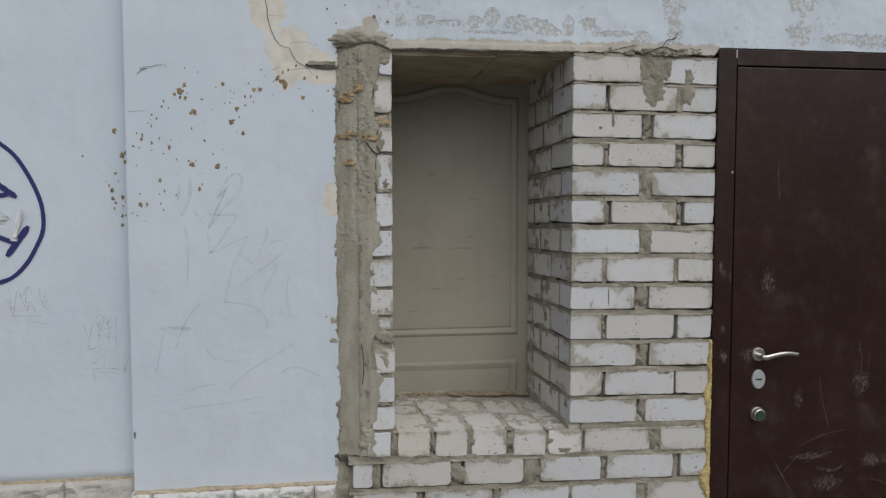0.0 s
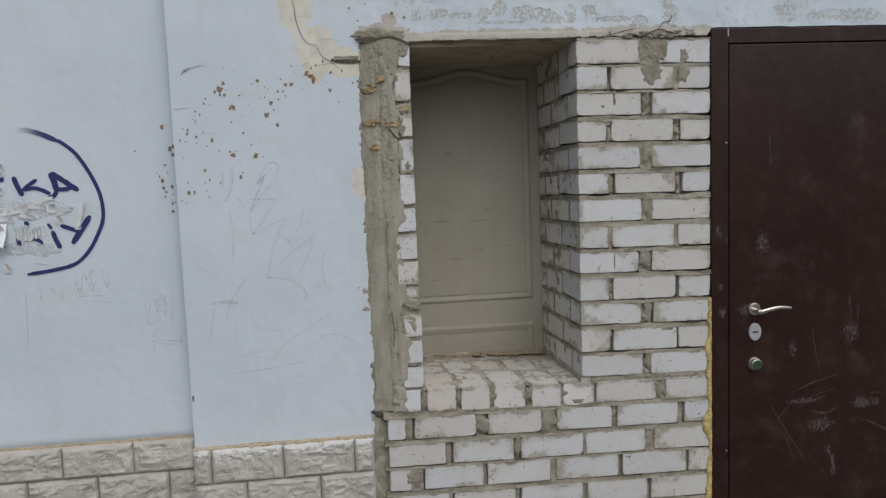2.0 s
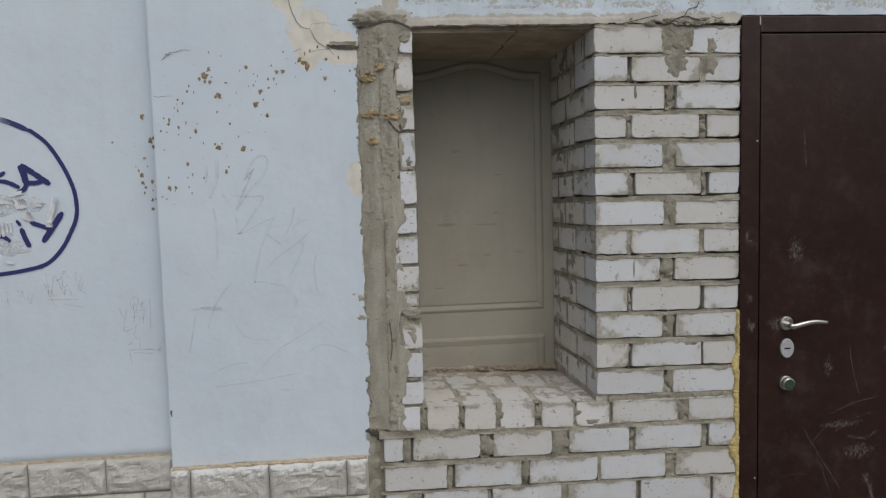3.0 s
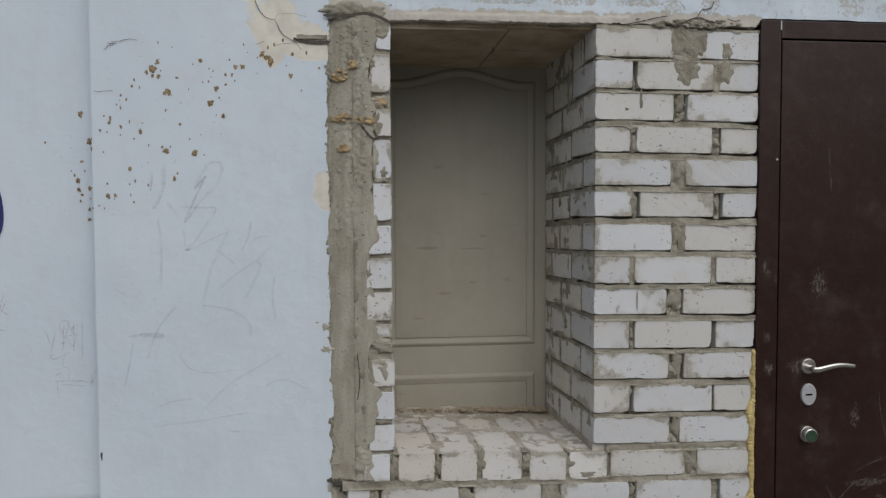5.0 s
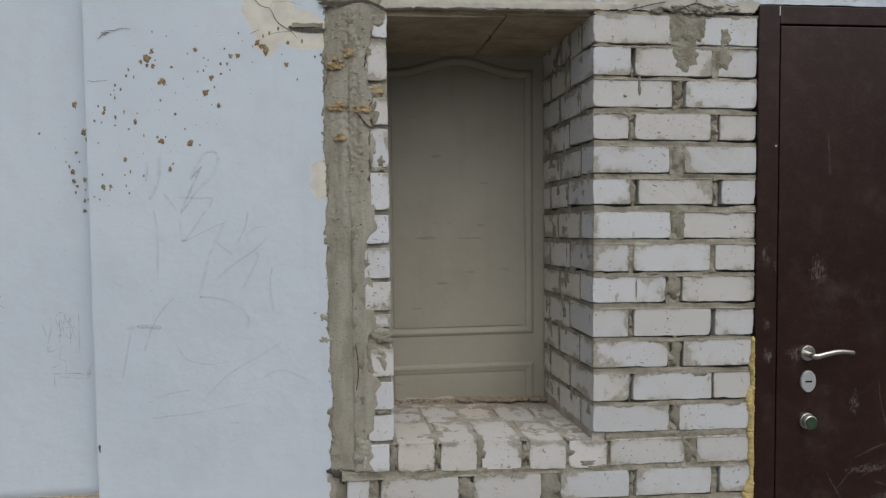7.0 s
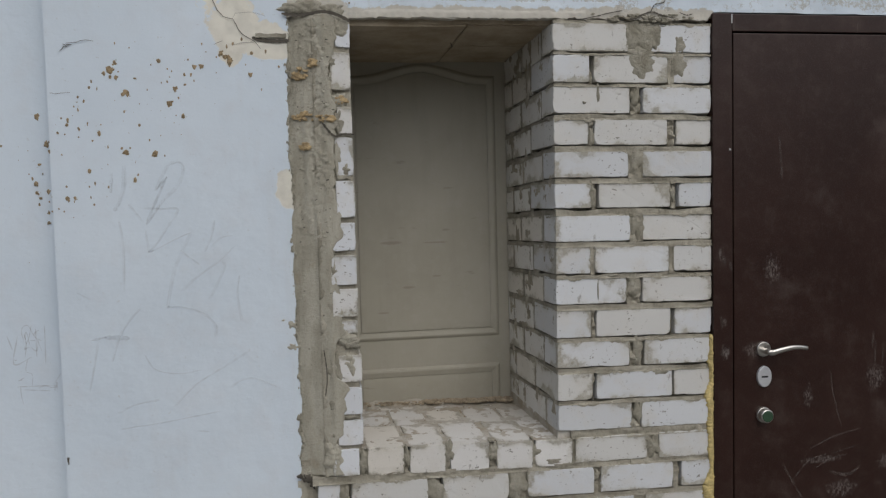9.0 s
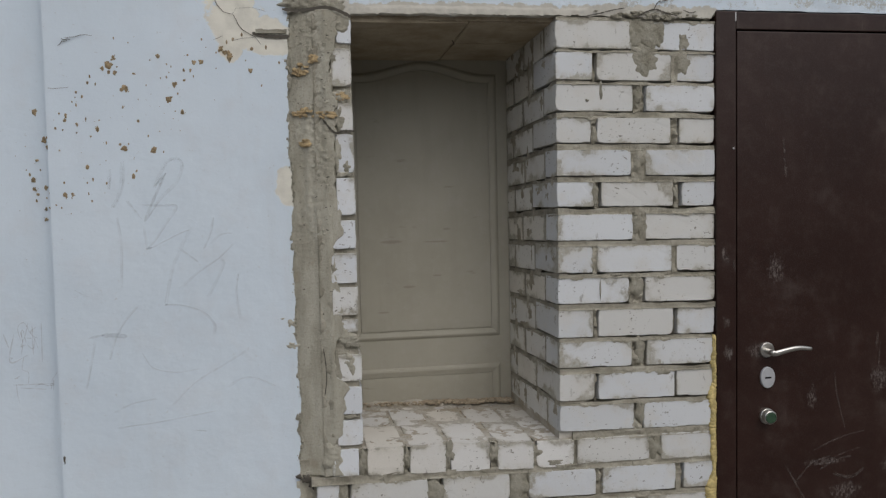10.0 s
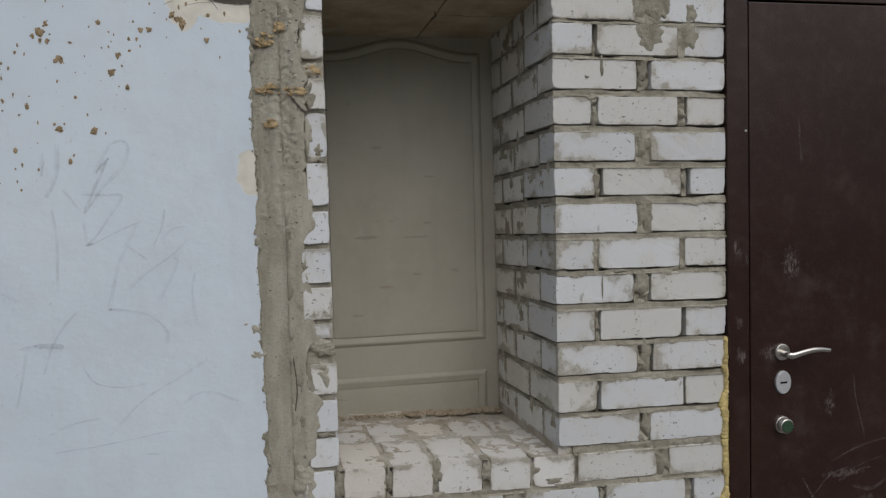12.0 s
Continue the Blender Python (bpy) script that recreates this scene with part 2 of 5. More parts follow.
def back_door_material():
    m = Net("grubby_beige_door_paint", 0.62)
    colour = m.mix(m.ramp(m.noise(2.6, 5, 0.6), 0.3, 0.72), (0.354, 0.334, 0.271), (0.410, 0.390, 0.321))
    smudge = m.ramp(m.noise(1.0, 4, 0.6, at=m.where((9, 9, 42))), 0.66, 0.76)
    colour = m.mix(m.math("MULTIPLY", smudge, 0.4), colour, (0.20, 0.18, 0.14))
    dust = m.ramp(m.noise(16, 6, 0.7), 0.45, 0.75)
    colour = m.mix(m.math("MULTIPLY", dust, 0.45), colour, (0.43, 0.41, 0.36))
    streak = m.ramp(m.noise(1.0, 5, 0.65, at=m.where((14, 14, 2.2))), 0.50, 0.70)
    colour = m.mix(m.math("MULTIPLY", streak, 0.13), colour, (0.27, 0.248, 0.198))
    marks = m.spots([(-0.399, 1.217, 0.03, 0.006), (-0.288, 1.258, 0.02, 0.004), (-0.463, 1.393, 0.05, 0.008),
                     (-0.287, 1.390, 0.06, 0.004), (-0.499, 1.121, 0.03, 0.004)], 1.2, 60.0, 0.8)
    colour = m.mix(m.math("MULTIPLY", marks, 0.55), colour, (0.24, 0.21, 0.165))
    return m.done(colour, m.bump(m.noise(1.0, 3, 0.5, at=m.where((150, 150, 12))), 0.10, 0.001))


def ground_material():
    m = Net("worn_asphalt", 0.95)
    colour = m.mix(m.noise(1.3, 6, 0.6), (0.15, 0.146, 0.138), (0.225, 0.217, 0.203))
    colour = m.mix(m.math("MULTIPLY", m.ramp(m.noise(160, 3, 0.6), 0.55, 0.7), 0.5), colour, (0.32, 0.31, 0.29))
    return m.done(colour, m.bump(m.noise(190, 4, 0.7), 0.6, 0.006))


def cement_material():
    m = Net("trowelled_cement", 0.92)
    broad = m.noise(1.0, 5, 0.6, at=m.where((17, 17, 7)))
    colour = m.mix(m.ramp(broad, 0.34, 0.68), (0.335, 0.314, 0.250), (0.435, 0.414, 0.345))
    stain = m.ramp(m.noise(13, 6, 0.7), 0.56, 0.72)
    colour = m.mix(m.math("MULTIPLY", stain, 0.45), colour, (0.27, 0.225, 0.152))
    grain = m.noise(120, 5, 0.75)
    colour = m.mix(m.math("MULTIPLY", m.ramp(grain, 0.52, 0.68), 0.40), colour, (0.22, 0.205, 0.162))
    # short chatter marks in rough bands, rougher towards the top
    sep = m.n.new("ShaderNodeSeparateXYZ")
    m.l.new(m.coord.outputs["Object"], sep.inputs[0])
    high = m.ramp(sep.outputs[2], 1.50, 1.90, -0.03, 0.20)
    area = m.ramp(m.math("ADD", m.noise(1.0, 3, 0.6, at=m.where((38, 38, 13))), high), 0.56, 0.66)
    nick = m.noise(1.0, 5, 0.7, at=m.where((70, 70, 85), (0, 0.5, 0)))
    mark = m.math("MULTIPLY", m.ramp(nick, 0.555, 0.615), area)
    colour = m.mix(m.math("MULTIPLY", mark, 0.40), colour, (0.15, 0.136, 0.105))
    pit = m.ramp(m.noise(48, 4, 0.7), 0.70, 0.74)
    colour = m.mix(m.math("MULTIPLY", pit, 0.6), colour, (0.11, 0.10, 0.08))
    n1_ = m.bump(grain, 0.65, 0.003)
    n2_ = m.bump(m.noise(1.0, 6, 0.75, at=m.where((70, 70, 60), (0, 0.4, 0))), 0.60, 0.007, n1_)
    n3_ = m.bump(mark, -0.8, 0.005, n2_)
    return m.done(colour, n3_)


BRICK = brick_material("white_silicate_brick", (0.596, 0.612, 0.628), 0.775)
OLD_BRICK = brick_material("smeared_silicate_brick", (0.640, 0.660, 0.685), 0.78)
JAMB_BRICK = brick_material("grubby_silicate_brick", (0.685, 0.682, 0.665), 0.75)
SILL_BRICK = brick_material("dusty_silicate_brick", (0.648, 0.638, 0.616), 0.735)
JOINT = mortar_material("grey_mortar", (0.25, 0.230, 0.178), (0.415, 0.388, 0.318))
SMEAR = mortar_material("smeared_mortar", (0.225, 0.208, 0.158), (0.355, 0.335, 0.275), 2.6)
CEMENT = cement_material()
CONCRETE = mortar_material("bare_concrete", (0.27, 0.217, 0.147), (0.44, 0.38, 0.285), 0.7)
SLAB = mortar_material("brown_stained_concrete", (0.30, 0.238, 0.160), (0.47, 0.40, 0.298), 0.7, 0.6)
SILL_MORTAR = mortar_material("tan_grey_sill_mortar", (0.37, 0.32, 0.245), (0.52, 0.495, 0.445), 1.2)
JAMB_JOINT = mortar_material("dirty_brown_mortar", (0.20, 0.182, 0.145), (0.39, 0.365, 0.305))
JAMB_SMEAR = mortar_material("dragged_brown_mortar", (0.25, 0.225, 0.175), (0.43, 0.40, 0.335), 2.0)
OCHRE = plain("ochre_foam_residue", (0.40, 0.298, 0.165), 0.9, var=0.4, scale=60, relief=0.8, depth=0.006)
DEBRIS = plain("tan_mortar_crumbs", (0.37, 0.305, 0.222), 0.95, var=0.3, scale=90, relief=0.8, depth=0.005)
MUD = plain("dried_brown_mud", (0.265, 0.198, 0.116), 0.9, var=0.4, scale=120, relief=0.6, depth=0.003)
FOAM = plain("yellow_builders_foam", (0.54, 0.43, 0.185), 0.75, var=0.25, scale=50, relief=0.4, depth=0.004)
PIER_PAINT = plaster_material("pale_blue_painted_render",
                              bare=[(-1.055, 2.26, 0.062, 0.14), (-0.985, 2.10, 0.080, 0.095), (-0.92, 2.06, 0.11, 0.055), (-0.88, 2.020, 0.07, 0.028), (-1.000, 2.015, 0.036, 0.042), (-0.845, 1.60, 0.036, 0.060),
                                    (-0.826, 1.78, 0.010, 0.10)])
WALL_PAINT = plaster_material("pale_blue_wall_paint")
LINTEL_PAINT = plaster_material("flaking_blue_lintel_paint",
                                bare=[(-0.30, 2.115, 0.80, 0.047), (0.25, 2.115, 0.45, 0.050), (-0.75, 2.15, 0.12, 0.04), (-0.71, 2.20, 0.03, 0.03)],
                                grey=[(-0.444, 2.212, 0.050, 0.013), (-0.292, 2.237, 0.030, 0.030), (-0.347, 2.215, 0.030, 0.022), (-0.30, 2.184, 0.11, 0.007), (-0.205, 2.215, 0.055, 0.028),
                                      (-0.130, 2.207, 0.060, 0.028), (-0.085, 2.190, 0.055, 0.015), (-0.017, 2.212, 0.020, 0.040), (-0.611, 2.216, 0.022, 0.026), (-0.53, 2.22, 0.04, 0.02),
                                      (0.062, 2.222, 0.035, 0.022), (0.15, 2.188, 0.08, 0.012), (0.253, 2.175, 0.035, 0.028), (0.37, 2.31, 0.040, 0.08),
                                      (0.375, 2.20, 0.035, 0.055), (0.87, 2.33, 0.060, 0.060), (0.855, 2.21, 0.055, 0.042), (1.04, 2.195, 0.09, 0.020), (1.17, 2.19, 0.10, 0.028)],
                                band=True, cream=(0.53, 0.498, 0.43))
STONE = stone_material()
SPLASHED_STONE = stone_material("whitewash_splashed_stone", True)
DOOR_PAINT = brown_paint("dark_brown_powder_coat",
                         [(0.765, 1.295, 0.035, 0.055), (1.215, 0.592, 0.050, 0.034), (1.275, 0.592, 0.030, 0.022), (1.06, 0.40, 0.018, 0.03), (1.085, 0.33, 0.013, 0.07),
                          (1.03, 0.51, 0.07, 0.035), (1.16, 0.90, 0.04, 0.06), (0.90, 0.85, 0.02, 0.05), (0.70, 1.02, 0.05, 0.03), (0.95, 0.62, 0.10, 0.014)])
FRAME_PAINT = brown_paint("dark_brown_frame_coat", [(0.588, 1.02, 0.018, 0.03), (0.575, 1.35, 0.012, 0.03), (0.585, 1.12, 0.01, 0.02)])
BACK_DOOR = back_door_material()
SATIN = plain("satin_nickel", (0.62, 0.60, 0.56), 0.30, 1.0, 0.05, 60, 0.05, 0.0005)
CHROME_GREY = plain("pale_grey_lacquered_metal", (0.60, 0.61, 0.63), 0.38, 0.5, 0.05, 60, 0.05, 0.0005)
GREEN = plain("green_plastic", (0.034, 0.070, 0.040), 0.25, 0.0, 0.1, 60, 0.05, 0.0005)
BLACK = plain("black_gap", (0.006, 0.006, 0.006), 1.0)
STEEL = plain("worn_zinc_steel", (0.50, 0.50, 0.50), 0.45, 0.8)
INK = faint("navy_marker_ink", (0.022, 0.025, 0.13), 6.0, 30.0)


def drying_ink():
    """Marker that grips the wall only little by little along its stroke."""
    m = Net("dry_navy_ink", 0.7)
    sep = m.n.new("ShaderNodeSeparateXYZ")
    m.l.new(m.coord.outputs["Object"], sep.inputs[0])
    streak = m.math("ADD", sep.outputs[0], m.math("MULTIPLY", m.math("SUBTRACT", m.noise(1.0, 4, 0.6, at=m.where((12, 12, 120), (0, 0.25, 0))), 0.5), 0.05))
    keep = m.ramp(streak, -2.105, -1.965, 0.0, 0.97)
    clear = m.n.new("ShaderNodeBsdfTransparent")
    both = m.n.new("ShaderNodeMixShader")
    m.l.new(keep, both.inputs[0])
    m.l.new(clear.outputs[0], both.inputs[1])
    m.l.new(m.bsdf.outputs[0], both.inputs[2])
    m.l.new(both.outputs[0], m.n["Material Output"].inputs["Surface"])
    return m.done((0.034, 0.036, 0.16))


FADED_INK = drying_ink()
PENCIL = faint("faint_grey_pencil", (0.36, 0.405, 0.455), 0.105, 45.0)
HARD_PENCIL = faint("pressed_grey_pencil", (0.30, 0.335, 0.375), 0.27, 60.0)
SCRATCH = faint("faint_brown_scratch", (0.50, 0.42, 0.40), 0.26, 70.0)
PAPER = plain("torn_white_paper", (0.70, 0.715, 0.73), 0.9, 0.0, 0.10, 45, 0.3, 0.002)
FRESH_PAPER = plain("bright_white_paper", (0.80, 0.835, 0.88), 0.6, 0.0, 0.04, 30, 0.1, 0.001)
SCUFF = faint("pale_dust_scuff", (0.32, 0.285, 0.26), 0.14, 45.0)
GLUE = faint("old_paste_remains", (0.66, 0.68, 0.69), 0.5, 30.0)
ASPHALT = ground_material()
REFLECTED_WALL = mortar_material("dark_reflected_wall", (0.115, 0.105, 0.085), (0.17, 0.155, 0.125), 0.2)
# dark colour of cracks, also of the painted ledge and hollow shade
CRACK_SHADE = plain("dark_crack_and_shade", (0.085, 0.076, 0.062), 1.0)
BAND = plain("tan_sealant_line", (0.47, 0.39, 0.28), 0.9, var=0.25, scale=60)


# ---- building tools ----
def n1(a, b=0.0, c=0.0):
    return noise.noise(Vector((a, b, c)))


def mesh_of(name, bm, material, smooth=False):
    me = bpy.data.meshes.new(name)
    bm.to_mesh(me)
    bm.free()
    me.materials.append(material)
    if smooth:
        me.shade_smooth()
    return me


def part(name, bm, material, parent=None, label="", smooth=False):
    ob = new(name, mesh_of(name, bm, material, smooth))
    ob.parent = parent
    return tagged(ob, label=label)


def piece(name, mesh, parent, m):
    ob = new(name, mesh)
    ob.parent = parent
    ob.matrix_basis = m
    return ob


def thing(name, label, category, at=(0, 0, 0), kind="", group=""):
    ob = new(name)
    ob.location = at
    ob.empty_display_size = 0.05
    return tagged(ob, label, category, group, kind)


def box(bm, x0, x1, y0, y1, z0, z1, bevel=0.0, segments=1):
    made = bmesh.ops.create_cube(bm, size=1.0, matrix=Matrix.LocRotScale(((x0 + x1) / 2, (y0 + y1) / 2, (z0 + z1) / 2), None, (x1 - x0, y1 - y0, z1 - z0)))
    if bevel:
        edges = list({e for v in made["verts"] for e in v.link_edges})
        bmesh.ops.bevel(bm, geom=edges, offset=bevel, segments=segments, affect="EDGES", profile=0.6)
    return bm


def rough_box(bm, x0, x1, y0, y1, z0, z1, step, amp, freq=14.0, seed=0.0, fixed_back=True):
    """A closed box whose faces are fine grids, pushed in and out by noise."""
    size = (x1 - x0, y1 - y0, z1 - z0)
    n = [max(1, round(s / step)) for s in size]
    seen = {}

    def vertex(i, j, k):
        key = (i, j, k)
        if key not in seen:
            p = Vector((x0 + size[0] * i / n[0], y0 + size[1] * j / n[1], z0 + size[2] * k / n[2]))
            q = p * freq + Vector((seed, seed * 1.7, seed * 0.3))
            push = Vector((n1(*q), n1(q.y + 9, q.z, q.x), n1(q.z, q.x + 5, q.y))) + 0.5 * Vector((n1(*(q * 2.7)), n1(*(q * 2.7 + Vector((4, 4, 4)))), n1(*(q * 2.7 - Vector((7, 2, 1))))))
            if fixed_back and j == n[1]:
                push = Vector((push.x, 0, push.z))
            seen[key] = bm.verts.new(p + push * amp)
        return seen[key]

    for axis in range(3):
        a, b = [c for c in range(3) if c != axis]
        for end in (0, n[axis]):
            for u in range(n[a]):
                for v in range(n[b]):
                    quad = []
                    for du, dv in ((0, 0), (1, 0), (1, 1), (0, 1)):
                        idx = [0, 0, 0]
                        idx[axis], idx[a], idx[b] = end, u + du, v + dv
                        quad.append(vertex(*idx))
                    bm.faces.new(quad)
    bmesh.ops.recalc_face_normals(bm, faces=bm.faces)
    return bm


def slab(bm, left, right, low, high, front, thick, step, amp=0.0015, freq=5.0):
    """An upright coat of plaster: left and right are functions of z, low and high of x, front gives y at (x, z)."""
    xa, xb, za, zb = left(1.2), right(1.2), low(0), high(0)
    nx, nz = max(1, round(abs(xb - xa) / step)), max(1, round(abs(zb - za) / step))
    sheets = []
    for side in (0, 1):
        rows = []
        for k in range(nz + 1):
            row = []
            for i in range(nx + 1):
                z = za + (zb - za) * k / nz
                x = left(z) + (right(z) - left(z)) * i / nx
                z = low(x) + (high(x) - low(x)) * k / nz
                y = front(x, z) + (amp * (n1(x * freq, z * freq, 3.1) + 0.5 * n1(x * freq * 3, z * freq * 3, 7.7)) if side == 0 else thick)
                row.append(bm.verts.new((x, y, z)))
            rows.append(row)
        sheets.append(rows)
    f, b = sheets
    for k in range(nz):
        for i in range(nx):
            bm.faces.new((f[k][i], f[k][i + 1], f[k + 1][i + 1], f[k + 1][i]))
            bm.faces.new((b[k][i], b[k + 1][i], b[k + 1][i + 1], b[k][i + 1]))
    for k in range(nz):
        bm.faces.new((f[k][0], f[k + 1][0], b[k + 1][0], b[k][0]))
        bm.faces.new((f[k][nx], b[k][nx], b[k + 1][nx], f[k + 1][nx]))
    for i in range(nx):
        bm.faces.new((f[0][i], b[0][i], b[0][i + 1], f[0][i + 1]))
        bm.faces.new((f[nz][i], f[nz][i + 1], b[nz][i + 1], b[nz][i]))
    bmesh.ops.recalc_face_normals(bm, faces=bm.faces)
    return bm


def blob(bm, cx, cz, rx, rz, y, thick, seed, lumps=0.5):
    """A smear trowelled on an upright face: ragged outline, domed, thin at its edge."""
    rings, spokes = 8, 64
    prev = None
    for r in range(rings + 1):
        t = r / rings
        ring = []
        for s in range(spokes):
            a = 2 * math.pi * s / spokes
            grow = 1 + lumps * (n1(1.6 * math.cos(a) + seed, 1.6 * math.sin(a), seed) + 0.20 * n1(3.4 * math.cos(a), 3.4 * math.sin(a) + seed, 2.0) + 0.13 * n1(8 * math.cos(a), 8 * math.sin(a) + seed, 5.0))
            x, z = cx + rx * t * grow * math.cos(a), cz + rz * t * grow * math.sin(a)
            rise = thick * (1 - t ** 4) * (1 + 0.6 * n1(x * 70, z * 70, seed))
            ring.append(bm.verts.new((x, y + 0.003 * t ** 4 - rise, z)))
            if r == 0:
                break
        if r == 1:
            for s in range(spokes):
                bm.faces.new((prev[0], ring[s], ring[(s + 1) % spokes]))
        elif r > 1:
            for s in range(spokes):
                bm.faces.new((prev[s], ring[s], ring[(s + 1) % spokes], prev[(s + 1) % spokes]))
        prev = ring
    bmesh.ops.recalc_face_normals(bm, faces=bm.faces)
    return bm


def spline(points, per=8):
    """A smooth line through the points."""
    pts = [Vector(p) for p in points]
    if len(pts) < 3:
        return [pts[0].lerp(pts[1], i / per) for i in range(per + 1)]
    ext = [2 * pts[0] - pts[1]] + pts + [2 * pts[-1] - pts[-2]]
    out = []
    for i in range(1, len(ext) - 2):
        a, b, c, d = ext[i - 1:i + 3]
        for s in range(per):
            t = s / per
            out.append(0.5 * (2 * b + (c - a) * t + (2 * a - 5 * b + 4 * c - d) * t * t + (3 * b - a - 3 * c + d) * t ** 3))
    return out + [pts[-1]]


def stroke(bm, points, width, y, seed=0.0, uneven=0.25, taper=True, smooth=True):
    """A flat line on an upright wall through (x, z) points."""
    depth = y if callable(y) else (lambda x, z: y)
    line = spline(points) if smooth else [Vector(p) for p in points]
    n = len(line)
    left, right = [], []
    for i, p in enumerate(line):
        d = (line[min(i + 1, n - 1)] - line[max(i - 1, 0)]).normalized()
        side = Vector((-d.y, d.x))
        w = 0.5 * width * (1 + uneven * n1(i * 0.6, seed, 1.0))
        if taper:
            w *= min(1.0, 0.55 + 0.45 * min(i, n - 1 - i) / 2)
        for row, s in ((left, 1), (right, -1)):
            q = p + side * w * s
            row.append(bm.verts.new((q.x, depth(q.x, q.y), q.y)))
    for i in range(n - 1):
        bm.faces.new((left[i], right[i], right[i + 1], left[i + 1]))
    bmesh.ops.recalc_face_normals(bm, faces=bm.faces)
    return bm


def lump(bm, x, y, z, rx, ry, rz, seed, rough=0.35, detail=1):
    made = bmesh.ops.create_icosphere(bm, subdivisions=detail, radius=1.0)
    for v in made["verts"]:
        k = 1 + rough * n1(v.co.x * 1.6 + seed, v.co.y * 1.6, v.co.z * 1.6 + seed)
        v.co = Vector((x + v.co.x * rx * k, y + v.co.y * ry * k, z + v.co.z * rz * k))
    return bm


def disc(bm, x, y, z, radius, depth, segments=40, bevel=0.0, squash=1.0):
    """A round plate that stands out towards -y."""
    made = bmesh.ops.create_cone(bm, cap_ends=True, segments=segments, radius1=radius, radius2=radius, depth=depth,
                                 matrix=Matrix.Translation((x, y - depth / 2, z)) @ Matrix.Diagonal((1, 1, squash, 1)) @ Matrix.Rotation(radians(90), 4, "X"))
    if bevel:
        front = [e for e in {e for v in made["verts"] for e in v.link_edges} if all(v.co.y < y - depth * 0.9 for v in e.verts)]
        bmesh.ops.bevel(bm, geom=front, offset=bevel, segments=3, affect="EDGES", profile=0.5)
    return bm


def tube(bm, path, radii, sides=14):
    prev = None
    n = len(path)
    rings = []
    for i, (p, (ra, rb)) in enumerate(zip(path, radii)):
        d = (path[min(i + 1, n - 1)] - path[max(i - 1, 0)]).normalized()
        side = d.cross(Vector((0, 0, 1))).normalized() if abs(d.z) < 0.9 else Vector((1, 0, 0))
        up = side.cross(d).normalized()
        rings.append([bm.verts.new(p + side * ra * math.cos(2 * math.pi * s / sides) + up * rb * math.sin(2 * math.pi * s / sides)) for s in range(sides)])
    for a, b in zip(rings, rings[1:]):
        for s in range(sides):
            bm.faces.new((a[s], a[(s + 1) % sides], b[(s + 1) % sides], b[s]))
    bm.faces.new(rings[0][::-1])
    bm.faces.new(rings[-1])
    bmesh.ops.recalc_face_normals(bm, faces=bm.faces)
    return bm


# ---- plan ----
Z_TOP = 2.111
X_LEFT, DEPTH = -0.640, 0.62
DOOR_L, DOOR_R, DOOR_TOP = 0.547, 1.507, 2.147
Y_PIER, Y_WALL = 0.032, 0.105
X_PIER, X_STRIP = -1.525, -0.832
TOP = 3.2

# ---- ground ----
bm = bmesh.new()
bmesh.ops.create_grid(bm, x_segments=8, y_segments=8, size=150)
ground = tagged(part("ground", bm, ASPHALT), "grey worn asphalt yard before the wall", "ground", kind="structure")

# ---- unseen wall across the way, added to darken the steel door's lower reflections ----
bm = bmesh.new()
box(bm, -45, 45, -16.3, -16.0, 0, 4.6)
tagged(part("wall_unseen", bm, REFLECTED_WALL), "unseen grey-brown wall added to darken the door's reflections", "wall", kind="structure")

# ---- walls behind the coats ----
brick_wall = thing("wall_brick", "white silicate brick wall with grey mortar joints", "wall", kind="structure")
bm = bmesh.new()
rough_box(bm, 0.030, DOOR_L + 0.004, 0.032, DEPTH, 0, Z_TOP + 0.02, 0.017, 0.0045, 22)
part("mortar_core", bm, JOINT, brick_wall)
bm = bmesh.new()
rough_box(bm, -0.85, 0.009, 0.032, DEPTH, 0, 0.745, 0.017, 0.0045, 22, 3.0)
part("mortar_core", bm, JOINT, brick_wall)
bm = bmesh.new()
rough_box(bm, -0.85, X_LEFT - 0.010, 0.060, DEPTH, 0.700, Z_TOP + 0.004, 0.02, 0.0045, 22, 6.0)
part("mortar_core", bm, JOINT, brick_wall)

bm = bmesh.new()
box(bm, -6.0, -0.85, 0.14, 0.66, 0, TOP)
box(bm, -0.85, 6.0, 0.06, 0.66, 2.155, TOP)
box(bm, DOOR_R + 0.02, 6.0, 0.02, 0.66, 0, 2.155)
box(bm, DOOR_L + 0.004, DOOR_R + 0.02, 0.5, 0.66, 0, 2.155)
box(bm, -0.85, DOOR_L + 0.004, 0.675, 0.76, 0, 2.155)
tagged(part("wall_core", bm, CONCRETE), "plain masonry wall behind the render", "wall", kind="structure")
bm = bmesh.new()
box(bm, -6.05, 6.05, -0.12, 0.80, TOP, TOP + 0.12, 0.01)
tagged(part("coping", bm, CONCRETE), "flat concrete coping over the wall", "coping", kind="structure")


def jag(seed, amp, fine=0.35):
    return lambda t: amp * (n1(t * 7 + seed, seed) + fine * n1(t * 23, seed + 3) + 0.35 * fine * n1(t * 61, seed + 8))


